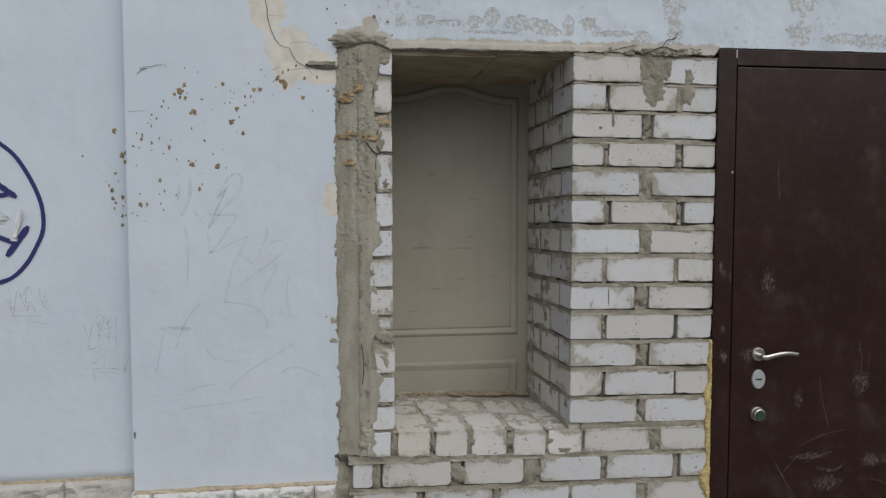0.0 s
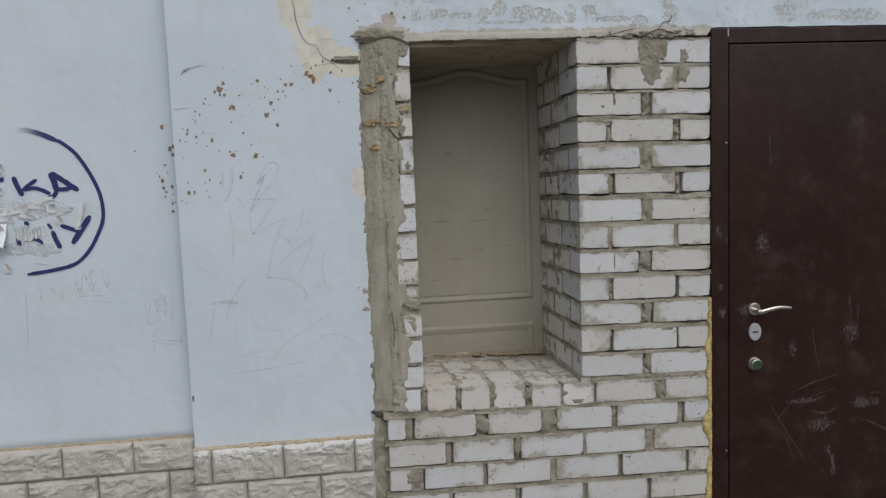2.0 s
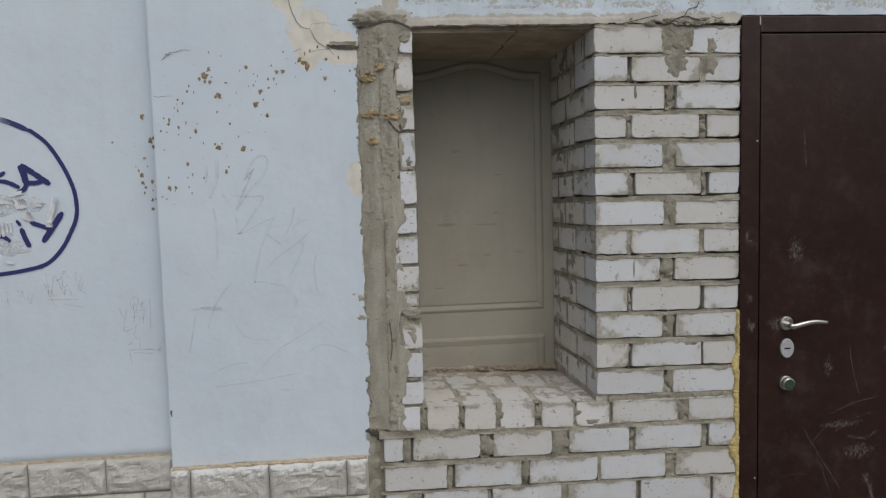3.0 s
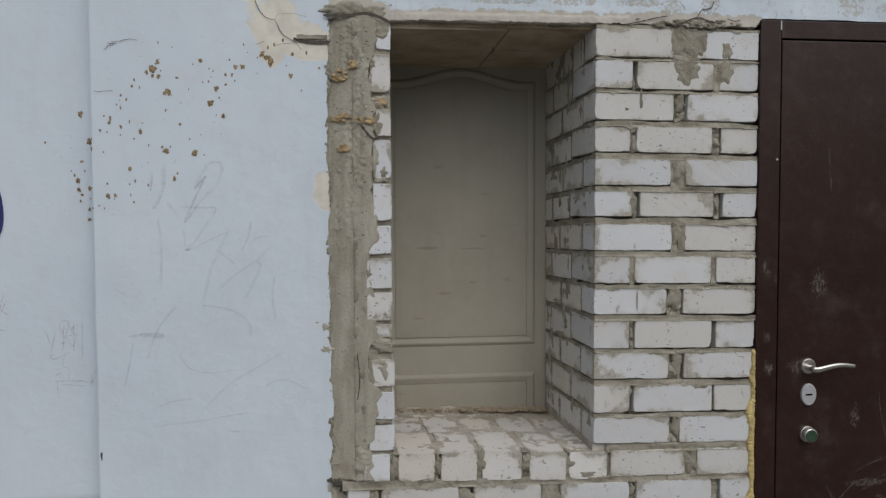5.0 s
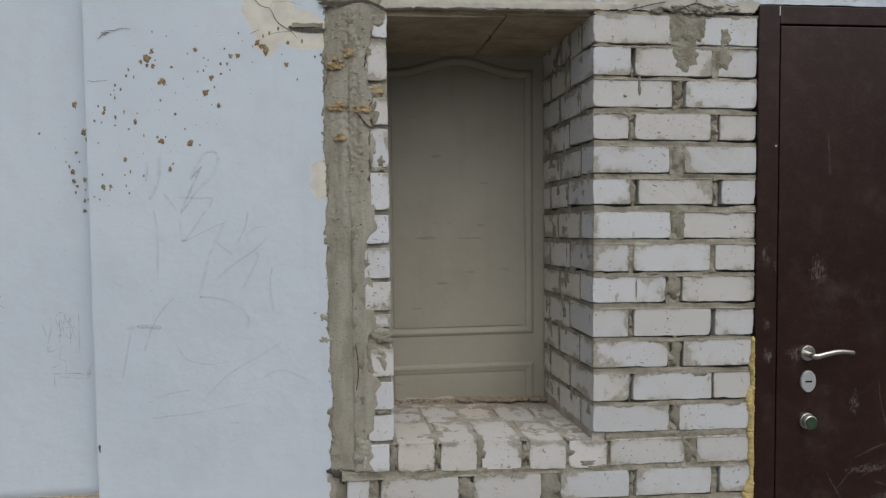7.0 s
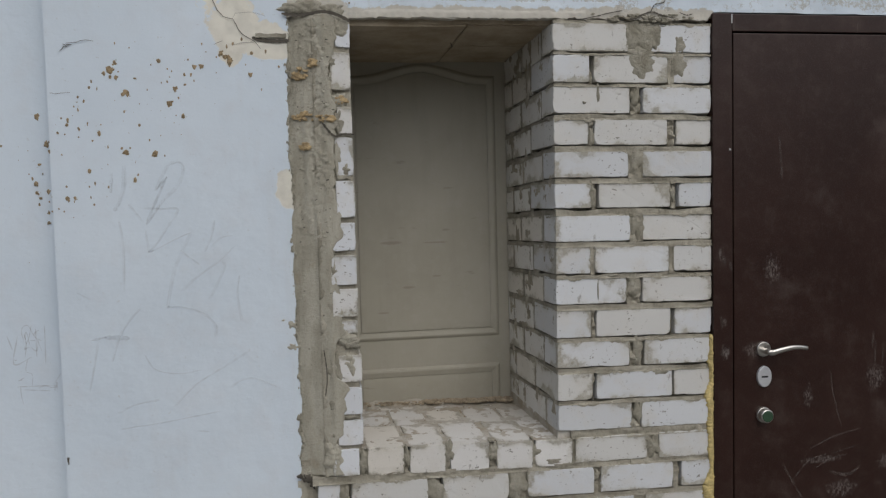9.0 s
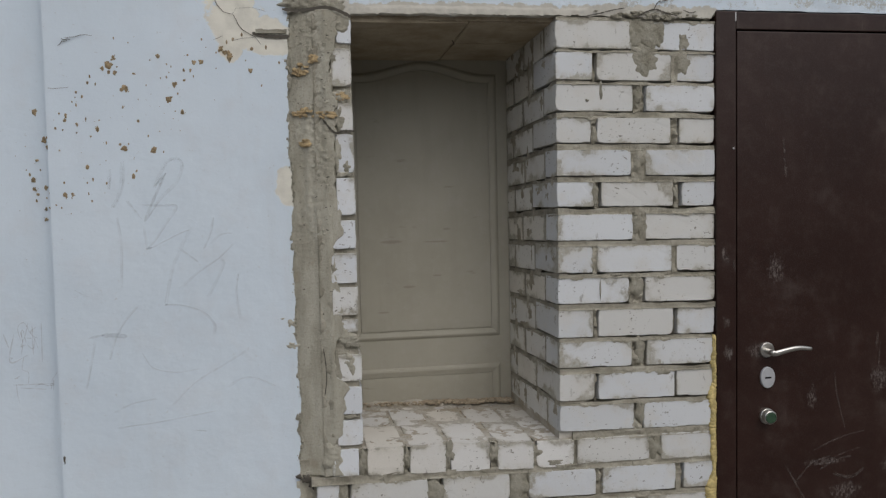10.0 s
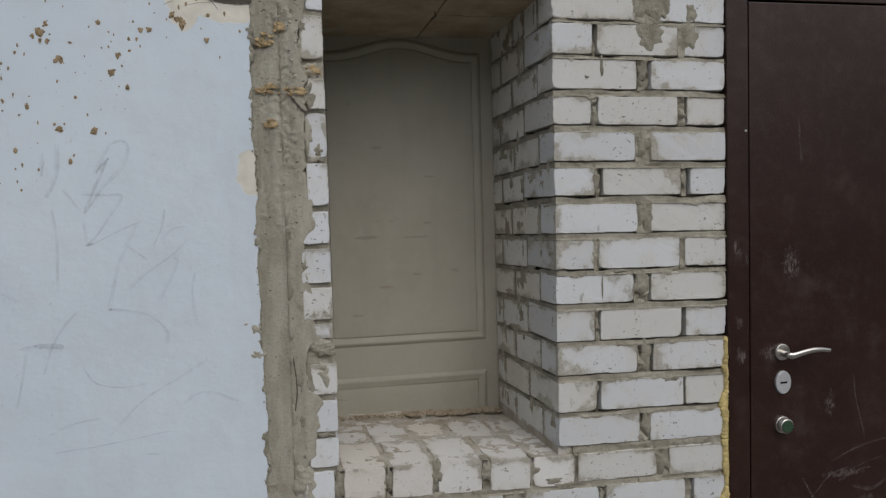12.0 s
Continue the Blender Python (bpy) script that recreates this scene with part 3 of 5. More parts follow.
# ---- rendered pier and the set-back wall beside it ----
j_edge, j_left, j_low = jag(1.3, 0.011, 0.7), jag(7.1, 0.0016), jag(4.4, 0.006)
bm = bmesh.new()
slab(bm, lambda z: X_PIER + j_left(z), lambda z: X_STRIP - 0.002 * (z - 1.4) + j_edge(z), lambda x: 0.608 + j_low(x), lambda x: TOP, lambda x, z: Y_PIER, 0.11, 0.009, 0.0026, 4.0)
pier = tagged(part("wall_pier", bm, PIER_PAINT, smooth=False), "pale blue painted render pier with brown spatter and scribbles", "wall", kind="structure")
bm = bmesh.new()
slab(bm, lambda z: -6.0, lambda z: X_PIER + 0.02, lambda x: 0.628, lambda x: TOP, lambda x, z: Y_WALL, 0.04, 0.04, 0.002, 3.0)
side_wall = tagged(part("wall_west", bm, WALL_PAINT, smooth=True), "pale blue painted render wall with graffiti", "wall", kind="structure")
bm = bmesh.new()
slab(bm, lambda z: X_PIER - 1.6, lambda z: X_PIER - 0.002, lambda x: 0.626, lambda x: 0.640 + 0.003 * n1(x * 20), lambda x, z: Y_WALL - 0.004, 0.05, 0.02, 0.002, 12)
part("sealant_line", bm, BAND, side_wall)

# ---- lintel: plaster coat over the opening and the door ----
j_under = jag(11.0, 0.0060, 1.1)


def y_lintel(x, z):
    return 0.034 - 0.040 * min(1.0, max(0.0, (x + 0.85) / 1.2))


bm = bmesh.new()
slab(bm, lambda z: X_STRIP - 0.03, lambda z: 6.0, lambda x: 2.124 + 0.027 * min(1, max(0, (x - 0.534) / 0.012)) + j_under(x) * (1 if x < 0.53 else 0.2), lambda x: TOP, y_lintel, 0.06, 0.0115, 0.0045, 9.0)
lintel = tagged(part("wall_lintel", bm, LINTEL_PAINT), "flaking pale blue render over the opening", "wall", kind="structure")
bm = bmesh.new()
slab(bm, lambda z: -0.640, lambda z: 0.115, lambda x: 2.124 + 0.006 * n1(x * 11, 4.0) + 0.005 * n1(x * 36, 1.0) + 0.004 * n1(x * 110, 7.0), lambda x: 2.150 + 0.006 * n1(x * 40, 2.0),
     lambda x, z: y_lintel(x, z) - 0.0045 + 0.0014 * n1(x * 60, z * 60, 5.0) + 0.004 * max(0.0, (z - 2.140) / 0.012), 0.03, 0.004, 0.0)
part("plaster_lip", bm, LINTEL_PAINT, lintel)
bm = bmesh.new()
slab(bm, lambda z: -0.632, lambda z: 0.11, lambda x: 2.112 + 0.003 * n1(x * 21, 3.0) + 0.003 * n1(x * 70, 6.0), lambda x: 2.138,
     lambda x, z: y_lintel(x, z) + 0.026 + 0.005 * n1(x * 40, z * 60, 5.0), 0.05, 0.006, 0.0)
tagged(part("slab_edge", bm, SLAB, lintel), "rough concrete edge under the render")
bm = bmesh.new()
rough_box(bm, X_LEFT - 0.12, -0.268, 0.050, DEPTH + 0.05, 2.104, 2.155, 0.02, 0.002, 9, 2.0)
rough_box(bm, -0.262, 0.12, 0.052, DEPTH + 0.05, 2.108, 2.155, 0.02, 0.002, 9, 5.0)
for v in bm.verts:
    if v.co.z < 2.13:
        v.co.z -= 0.034 * max(0.0, v.co.y - 0.05)
ceiling = tagged(part("ceiling", bm, SLAB), "bare concrete lintel slabs over the niche", "ceiling", kind="structure")



def ceiling_line(points, width):
    """A crack along the underside of the slabs through (x, y) points."""
    bm = bmesh.new()
    stroke(bm, points, width, 0.0, 4.0, 0.8, True, False)
    for v in bm.verts:
        y = v.co.z
        v.co = (v.co.x, y, 2.1005 - 0.034 * max(0.0, y - 0.05))
    part("crack", bm, CRACK_SHADE, ceiling)


ceiling_line([(-0.262, 0.30), (-0.23, 0.31), (-0.19, 0.30), (-0.15, 0.315), (-0.10, 0.30), (-0.05, 0.31), (0.0, 0.30)], 0.004)
ceiling_line([(-0.28, 0.26), (-0.27, 0.29), (-0.262, 0.32), (-0.268, 0.36)], 0.007)
ceiling_line([(-0.265, 0.07), (-0.266, 0.20), (-0.264, 0.35), (-0.267, 0.50), (-0.265, 0.61)], 0.0018)

# ---- cement strip beside the opening ----
j_sr = jag(21.0, 0.040, 0.55)


def y_strip(x, z):
    upper = min(1.0, max(0.0, (z - 1.25) / 0.4))
    rugged = min(1.0, max(0.0, 0.35 + 2.2 * n1(x * 14, z * 5.0, 8.0))) * upper
    ridge = 0.0035 * n1(x * 62, z * 3.0, 4.0) + 0.003 * n1(x * 17, z * 12, 2.0) + 0.0045 * rugged * n1(x * 60, z * 34, 1.0) + 0.0045 * rugged * n1(x * 105, z * 90, 6.0)
    return 0.042 - 0.044 * min(1.0, max(0.0, (x + 0.825) / 0.10)) + (0.004 * n1(x * 26, z * 3, 9.0) + ridge * (0.5 + 0.6 * upper)) * min(1.0, max(0.3, (-0.70 - x) / 0.03))


bm = bmesh.new()
slab(bm, lambda z: X_STRIP - 0.030, lambda z: -0.700 + j_sr(z), lambda x: 0.700 + 0.012 * n1(x * 30), lambda x: 2.128, y_strip, 0.08, 0.0045, 0.0)
strip = tagged(part("cement_strip", bm, CEMENT, smooth=True), "rough grey cement strip trowelled beside the niche", "render", kind="structure")
for k, (cx, cz, rx, rz) in enumerate(((-0.775, 2.150, 0.075, 0.022), (-0.700, 2.147, 0.060, 0.018), (-0.675, 2.085, 0.040, 0.035), (-0.68, 1.866, 0.03, 0.025),
                                      (-0.680, 1.13, 0.035, 0.024), (-0.675, 1.062, 0.018, 0.022), (-0.73, 0.76, 0.03, 0.05))):
    bm = bmesh.new()
    blob(bm, cx, cz, rx, rz, 0.006 if cz < 2.1 else 0.029, 0.008, 3.3 * k + 1)
    part("mortar_smear", bm, SMEAR if cz > 2.1 else CEMENT, strip)
for k, (cx, cz, rx, rz) in enumerate(((-0.712, 1.925, 0.016, 0.034), (-0.700, 1.985, 0.014, 0.020), (-0.690, 1.800, 0.024, 0.036), (-0.694, 1.690, 0.014, 0.040), (-0.668, 1.655, 0.012, 0.016), (-0.706, 1.560, 0.016, 0.040),
                                      (-0.716, 1.440, 0.018, 0.034), (-0.716, 1.340, 0.020, 0.034), (-0.712, 1.235, 0.020, 0.030), (-0.700, 1.150, 0.026, 0.026), (-0.668, 1.110, 0.026, 0.018), (-0.716, 1.030, 0.020, 0.040),
                                      (-0.668, 1.045, 0.016, 0.026), (-0.716, 0.930, 0.016, 0.030), (-0.716, 0.830, 0.012, 0.030), (-0.672, 1.632, 0.020, 0.008), (-0.672, 0.884, 0.024, 0.007))):
    bm = bmesh.new()
    blob(bm, cx, cz, rx, rz, 0.0012, 0.0026, 2.1 * k + 60, 0.9)
    part("mortar_smear", bm, SMEAR if k % 3 else CEMENT, strip, smooth=True)
ridge_rng = random.Random(64)
bm = bmesh.new()
for k in range(130):
    z = 1.35 + 0.76 * ridge_rng.random() ** 0.7
    x = ridge_rng.choice((-0.798, -0.765, -0.742, -0.722)) + ridge_rng.gauss(0, 0.007)
    c = ridge_rng.uniform(0.0016, 0.0042)
    lump(bm, x, y_strip(x, z) - 0.0005, z, c * ridge_rng.uniform(0.8, 1.6), c * 0.7, c * ridge_rng.uniform(0.6, 1.3), k * 0.9, 0.9)
tagged(part("torn_ridges", bm, CEMENT, strip), "torn ridges of rough cement")
bm = bmesh.new()
for k in range(46):
    z = 0.80 + 1.30 * ridge_rng.random() ** 0.6
    x = ridge_rng.choice((-0.800, -0.752, -0.728, -0.715)) + ridge_rng.gauss(0, 0.006)
    c = ridge_rng.uniform(0.0012, 0.0030)
    lump(bm, x, y_strip(x, z) + 0.0004, z, c * ridge_rng.uniform(1.0, 2.6), 0.0012, c * ridge_rng.uniform(0.5, 1.0), k * 1.7, 0.9)
tagged(part("pits", bm, CRACK_SHADE, strip), "dark pits in the cement")
# cement crumbs, dark so that they draw an irregular shadow along the strip's edge
crumb_rng = random.Random(41)
bm = bmesh.new()
for k in range(150):
    z = crumb_rng.uniform(0.72, 2.12)
    c = crumb_rng.uniform(0.0012, 0.0050) * (0.6 + 0.6 * (n1(z * 9, 2.0) > 0))
    lump(bm, X_STRIP - 0.002 * (z - 1.4) + j_edge(z) + crumb_rng.gauss(0.001, 0.003), Y_PIER - 0.001, z, c, c * 0.8, c * crumb_rng.uniform(0.8, 2.6), k * 1.3, 0.8)
tagged(part("edge_shadow_crumbs", bm, SMEAR, strip), "dark cement crumbs drawing the shadow along the edge")
bm = bmesh.new()
slab(bm, lambda z: -0.76, lambda z: X_LEFT - 0.004, lambda x: 0.695, lambda x: 2.118, lambda x, z: 0.010 + 0.008 * n1(x * 30, z * 26, 4.0) + 0.004 * n1(x * 70, z * 70, 2.0), 0.06, 0.006, 0.0)
part("joint_fill", bm, JOINT, strip, smooth=True)
for k, (cx, cz, rx, rz) in enumerate(((-0.797, 1.951, 0.022, 0.017), (-0.795, 1.822, 0.026, 0.013), (-0.728, 1.811, 0.034, 0.011), (-0.789, 1.729, 0.013, 0.010),
                                      (-0.672, 1.868, 0.018, 0.010), (-0.76, 1.98, 0.012, 0.012))):
    bm = bmesh.new()
    rng = random.Random(k)
    for i in range(34):
        a, r = rng.uniform(0, 6.28), rng.random() ** 0.6
        s = rng.uniform(0.002, 0.0075)
        lump(bm, cx + rx * r * math.cos(a), y_strip(cx + rx * r * math.cos(a), cz + rz * r * math.sin(a)) - 0.005 if cx < -0.7 else -0.001, cz + rz * r * math.sin(a), s * 1.3, s * 0.5, s * 0.8, i + k, 0.9)
    tagged(part("foam_residue", bm, OCHRE, strip), "crumbly ochre foam residue")

# ---- cracks ----
for name, pts, w, y in (
        ("crack", [(-1.072, 2.34), (-1.068, 2.28), (-1.059, 2.240), (-1.060, 2.222), (-1.053, 2.190), (-1.046, 2.168), (-1.034, 2.140), (-1.017, 2.121), (-1.000, 2.116), (-0.990, 2.115), (-0.981, 2.099), (-0.975, 2.084),
                   (-0.963, 2.069), (-0.945, 2.058), (-0.927, 2.048), (-0.911, 2.027)], 0.0020, Y_PIER - 0.0035),
        ("crack", [(-0.990, 2.115), (-0.981, 2.132), (-0.955, 2.134), (-0.933, 2.136), (-0.892, 2.124)], 0.0008, Y_PIER - 0.0035),
        ("crack", [(-1.059, 2.222), (-1.03, 2.220), (-1.006, 2.220)], 0.0008, Y_PIER - 0.0035),
        ("crack", [(-1.022, 2.050), (-1.035, 2.044), (-1.048, 2.038)], 0.0015, Y_PIER - 0.0035),
        ("crack", [(-0.992, 2.037), (-0.965, 2.044), (-0.925, 2.047)], 0.0015, Y_PIER - 0.0035),
        ("crack", [(-1.485, 2.015), (-1.478, 2.020), (-1.472, 2.029), (-1.466, 2.028), (-1.458, 2.031)], 0.0022, Y_PIER - 0.0035),
        ("crack", [(-1.474, 2.036), (-1.467, 2.032), (-1.458, 2.035), (-1.450, 2.034)], 0.0030, Y_PIER - 0.0035),
        ("crack", [(-1.466, 2.038), (-1.452, 2.040), (-1.437, 2.041), (-1.425, 2.046), (-1.409, 2.048), (-1.389, 2.045)], 0.0016, Y_PIER - 0.0035),
        ("crack", [(-1.516, 1.895), (-1.503, 1.892), (-1.488, 1.894), (-1.461, 1.896)], 0.0016, Y_PIER - 0.0035)):
    bm = bmesh.new()
    stroke(bm, pts, w, y, 2.0, 0.6, True, False)
    part(name, bm, CRACK_SHADE, pier)
for pts, w, y in (([(-0.845, 2.131), (-0.80, 2.127), (-0.76, 2.130), (-0.725, 2.134), (-0.69, 2.127), (-0.655, 2.112), (-0.642, 2.104)], 0.010, lambda x, z: 0.022 - 0.030 * min(1.0, max(0.0, (x + 0.80) / 0.11))),
                  ([(-0.735, 1.800), (-0.712, 1.770), (-0.695, 1.758), (-0.672, 1.764), (-0.640, 1.763)], 0.006, lambda x, z: min(-0.003, y_strip(x, z) - 0.003) if x > -0.70 else y_strip(x, z) - 0.003),
                  ([(-0.752, 1.10), (-0.746, 1.05), (-0.745, 1.00), (-0.752, 0.95)], 0.003, lambda x, z: y_strip(x, z) - 0.002)):
    bm = bmesh.new()
    stroke(bm, pts, w, y, 5.0, 0.7)
    part("crack", bm, CRACK_SHADE, strip)
for pts, w in (([(0.10, 2.122), (0.15, 2.132), (0.19, 2.142), (0.235, 2.150)], 0.0032), ([(0.24, 2.128), (0.275, 2.124), (0.30, 2.137), (0.335, 2.146), (0.37, 2.136), (0.41, 2.128)], 0.0045),
               ([(0.43, 2.146), (0.455, 2.138), (0.475, 2.142)], 0.003), ([(0.33, 2.146), (0.345, 2.170), (0.375, 2.178), (0.385, 2.20)], 0.003)):
    bm = bmesh.new()
    stroke(bm, pts, w, lambda x, z: y_lintel(x, z) - 0.006, 8.0, 0.8)
    part("crack", bm, CRACK_SHADE, lintel)
crumb_rng = random.Random(8)
bm = bmesh.new()
for i in range(70):
    x = crumb_rng.gauss(0.32, 0.07)
    s = crumb_rng.uniform(0.003, 0.009)
    lump(bm, x, -0.006, 2.128 + crumb_rng.uniform(-0.010, 0.012), s * 1.5, s * 0.7, s * 0.7, i * 1.1, 0.8)
tagged(part("broken_edge", bm, SMEAR, lintel), "crumbled grey mortar edge")
# broken ledge where the render has come away; its shadow is a dark stroke
bm = bmesh.new()
stroke(bm, [(-0.935, 2.060), (-0.90, 2.052), (-0.86, 2.050), (-0.826, 2.052)], 0.011, Y_PIER - 0.0035, 3.0, 0.5)
part("ledge_shadow", bm, CRACK_SHADE, pier)
bm = bmesh.new()
rough_box(bm, -0.925, -0.833, 0.026, 0.06, 2.060, 2.072, 0.006, 0.003, 40, 4.0)
part("render_flake", bm, SMEAR, pier)
for k, (cx, cz, rx, rz) in enumerate(((-0.848, 1.178, 0.016, 0.017), (-0.846, 1.110, 0.018, 0.012), (-0.872, 1.195, 0.010, 0.004))):
    bm = bmesh.new()
    blob(bm, cx, cz, rx, rz, Y_PIER, 0.004, 5.1 * k + 40, 0.9)
    part("mortar_smear", bm, CEMENT, pier)

bm = bmesh.new()
blob(bm, -1.519, 0.804, 0.004, 0.013, Y_PIER - 0.001, 0.0025, 3.0, 0.7)
part("render_chip", bm, CRACK_SHADE, pier)

# ---- mud spatter on the render ----
CLODS = [(-1.347, 1.961, 6), (-1.334, 1.985, 4), (-1.332, 1.94, 4), (-1.364, 1.95, 4), (-1.349, 1.941, 3), (-1.302, 1.894, 6), (-1.314, 1.889, 4), (-1.278, 1.937, 3), (-1.184, 1.863, 6), (-1.166, 1.907, 5), (-1.145, 1.825, 4), (-1.21, 1.987, 4), (-1.107, 1.971, 4), (-1.087, 1.973, 4), (-1.118, 1.949, 3), (-1.137, 1.949, 3), (-1.028, 2.013, 4), (-1.005, 1.991, 6), (-1.017, 2.003, 4), (-0.944, 1.948, 4), (-0.938, 2.013, 3), (-0.859, 1.973, 3), (-1.386, 1.775, 3.5), (-1.442, 1.79, 3), (-1.473, 1.816, 3), (-1.475, 1.803, 2.5), (-1.313, 1.721, 5), (-1.231, 1.715, 6), (-1.29, 1.636, 4), (-1.482, 1.585, 4), (-1.461, 1.586, 4), (-1.484, 1.621, 3), (-1.418, 1.665, 3)]
FLECKS = [(-1.42, 1.62), (-1.331, 2.04), (-1.291, 2.027), (-1.325, 1.957), (-1.401, 1.928), (-1.408, 1.911), (-1.386, 1.905), (-1.441, 1.882), (-1.444, 1.868), (-1.453, 1.856), (-1.442, 1.846), (-1.425, 1.869), (-1.49, 1.822), (-1.501, 1.779), (-1.482, 1.774), (-1.444, 1.766), (-1.417, 1.806), (-1.406, 1.755), (-1.38, 1.802), (-1.313, 1.839), (-1.338, 1.873), (-1.287, 1.911), (-1.245, 1.904), (-1.232, 1.978), (-1.185, 1.965), (-1.173, 1.959), (-1.179, 1.942), (-1.204, 1.925), (-1.187, 1.928), (-1.136, 1.919), (-1.157, 1.88), (-1.166, 1.828), (-1.272, 1.799), (-1.212, 1.769), (-1.245, 1.755), (-1.083, 2.039), (-1.072, 2.016), (-1.042, 2.001), (-1.125, 1.993), (-1.011, 2.032), (-0.993, 2.041), (-0.966, 2.055), (-0.896, 2.019), (-0.957, 1.979), (-0.913, 1.904), (-1.11, 1.931)]
LOW_FLECKS = [(-1.493, 1.715), (-1.363, 1.736), (-1.325, 1.732), (-1.301, 1.732), (-1.507, 1.653), (-1.282, 1.653), (-1.494, 1.548), (-1.509, 1.557), (-1.409, 1.566), (-1.367, 1.619), (-1.404, 1.629), (-1.418, 1.589), (-1.465, 1.576), (-1.203, 1.708)]
SIDE_CLODS = [(-1.576, 1.833, 4), (-1.553, 1.752, 5), (-1.541, 1.762, 4), (-1.543, 1.728, 4), (-1.577, 1.691, 3), (-1.598, 1.65, 3), (-1.589, 1.631, 3.5), (-1.586, 1.605, 3.5), (-1.578, 1.59, 3), (-1.555, 1.609, 4), (-1.582, 1.571, 2.5), (-1.557, 1.545, 3), (-1.547, 1.55, 2), (-1.557, 1.514, 3.5), (-1.554, 1.579, 2), (-1.607, 1.663, 1.5), (-1.568, 1.663, 1.5), (-1.681, 1.748, 2)]
rng = random.Random(5)


def clod(bm, x, y, z, size, seed):
    """A clod that hit the wall: one lump with crumbs round it, dragged downwards a little."""
    for k in range(4 if size > 3 else 2):
        f = 0.00165 * size * (1.0 if k == 0 else rng.uniform(0.3, 0.6))
        dx, dz = (0, 0) if k == 0 else (rng.uniform(-1, 1) * size * 0.0013, rng.uniform(-1.2, 1) * size * 0.0015)
        lump(bm, x + dx, y - 0.0005, z + dz, f * rng.uniform(0.7, 1.15), f * 0.45, f * rng.uniform(0.8, 1.5), seed + k, 1.0)


for wall_y, clods, flecks in ((Y_PIER, CLODS, FLECKS + LOW_FLECKS), (Y_WALL, SIDE_CLODS, [])):
    bm = bmesh.new()
    for i, (x, z, size) in enumerate(clods):
        clod(bm, x, wall_y, z, size, i * 1.3)
    for i, (x, z) in enumerate(flecks):
        f = rng.uniform(0.0023, 0.0040)
        lump(bm, x, wall_y - 0.0005, z, f * rng.uniform(0.7, 1.1), f * 0.45, f * rng.uniform(0.9, 1.9), i * 0.7, 0.9)
    for i in range(60 if flecks else 14):
        x, z = (rng.gauss(-1.30, 0.14), rng.gauss(0, 0.08)) if flecks else (rng.uniform(-1.64, -1.54), rng.gauss(1.62, 0.10))
        if flecks:
            z += 1.83 + 0.62 * (x + 1.27)
            if x < -1.51 or x > -0.86:
                continue
        f = rng.uniform(0.0007, 0.0014)
        lump(bm, x, wall_y - 0.0003, z, f, f * 0.5, f * rng.uniform(0.9, 1.8), i * 0.7, 0.9)
    tagged(part("mud_spatter", bm, MUD), "dried brown mud spattered on the painted render", "spatter", kind="stuff")
bm = bmesh.new()
for i, (x, z, s) in enumerate(((-0.70, 2.225, 7), (-0.655, 2.21, 5), (-0.80, 2.26, 4), (-0.83, 2.20, 4), (-0.86, 2.245, 4), (-0.64, 2.165, 4), (-0.75, 2.19, 3))):
    lump(bm, x, 0.017, z, 0.001 * s, 0.0006 * s, 0.001 * s, i * 2.0, 0.5)
tagged(part("mud_spatter", bm, MUD), "dried brown mud on the render over the niche", "spatter", kind="stuff")

# ---- pencil scribbles and scratches ----
scribble = thing("pencil_scribble", "faint grey pencil scribble on blue render", "graffiti")
LETTERS = (
    (0.005, [(-1.236, 1.603), (-1.221, 1.636), (-1.196, 1.679), (-1.167, 1.688), (-1.154, 1.674), (-1.158, 1.645), (-1.177, 1.612), (-1.211, 1.579), (-1.241, 1.537), (-1.265, 1.502)]),
    (0.005, [(-1.270, 1.553), (-1.221, 1.549), (-1.174, 1.545), (-1.206, 1.494), (-1.241, 1.442), (-1.262, 1.421)]),
    (0.003, [(-1.262, 1.421), (-1.241, 1.428), (-1.172, 1.461), (-1.136, 1.476)]),
    (0.003, [(-1.270, 1.490), (-1.262, 1.423)]),
    (0.005, [(-1.314, 1.565), (-1.275, 1.511)]),
    (0.006, [(-1.324, 1.679), (-1.326, 1.617), (-1.341, 1.570), (-1.356, 1.546)]),
    (0.006, [(-1.358, 1.657), (-1.362, 1.600)]),
    (0.004, [(-1.343, 1.515), (-1.334, 1.438), (-1.338, 1.311)]))
FLOURISHES = (
    (0.0045, [(-1.139, 1.476), (-1.172, 1.409), (-1.193, 1.356), (-1.217, 1.256)]),
    (0.0045, [(-1.217, 1.253), (-1.162, 1.247), (-1.108, 1.225), (-1.077, 1.189), (-1.079, 1.156)]),
    (0.005, [(-1.172, 1.423), (-1.117, 1.378)]),
    (0.0045, [(-1.173, 1.300), (-1.121, 1.345), (-1.056, 1.389), (-1.015, 1.428)]),
    (0.0045, [(-1.056, 1.389), (-1.044, 1.368), (-1.069, 1.315), (-1.094, 1.271)]),
    (0.004, [(-1.068, 1.511), (-1.078, 1.463), (-1.100, 1.416)]),
    (0.003, [(-1.082, 1.430), (-1.051, 1.458), (-1.019, 1.463)]),
    (0.004, [(-1.001, 1.339), (-1.008, 1.284), (-1.000, 1.199)]),
    (0.005, [(-1.294, 1.253), (-1.327, 1.215), (-1.356, 1.168), (-1.381, 1.095)]),
    (0.004, [(-1.420, 1.154), (-1.435, 1.069), (-1.448, 1.012)]))
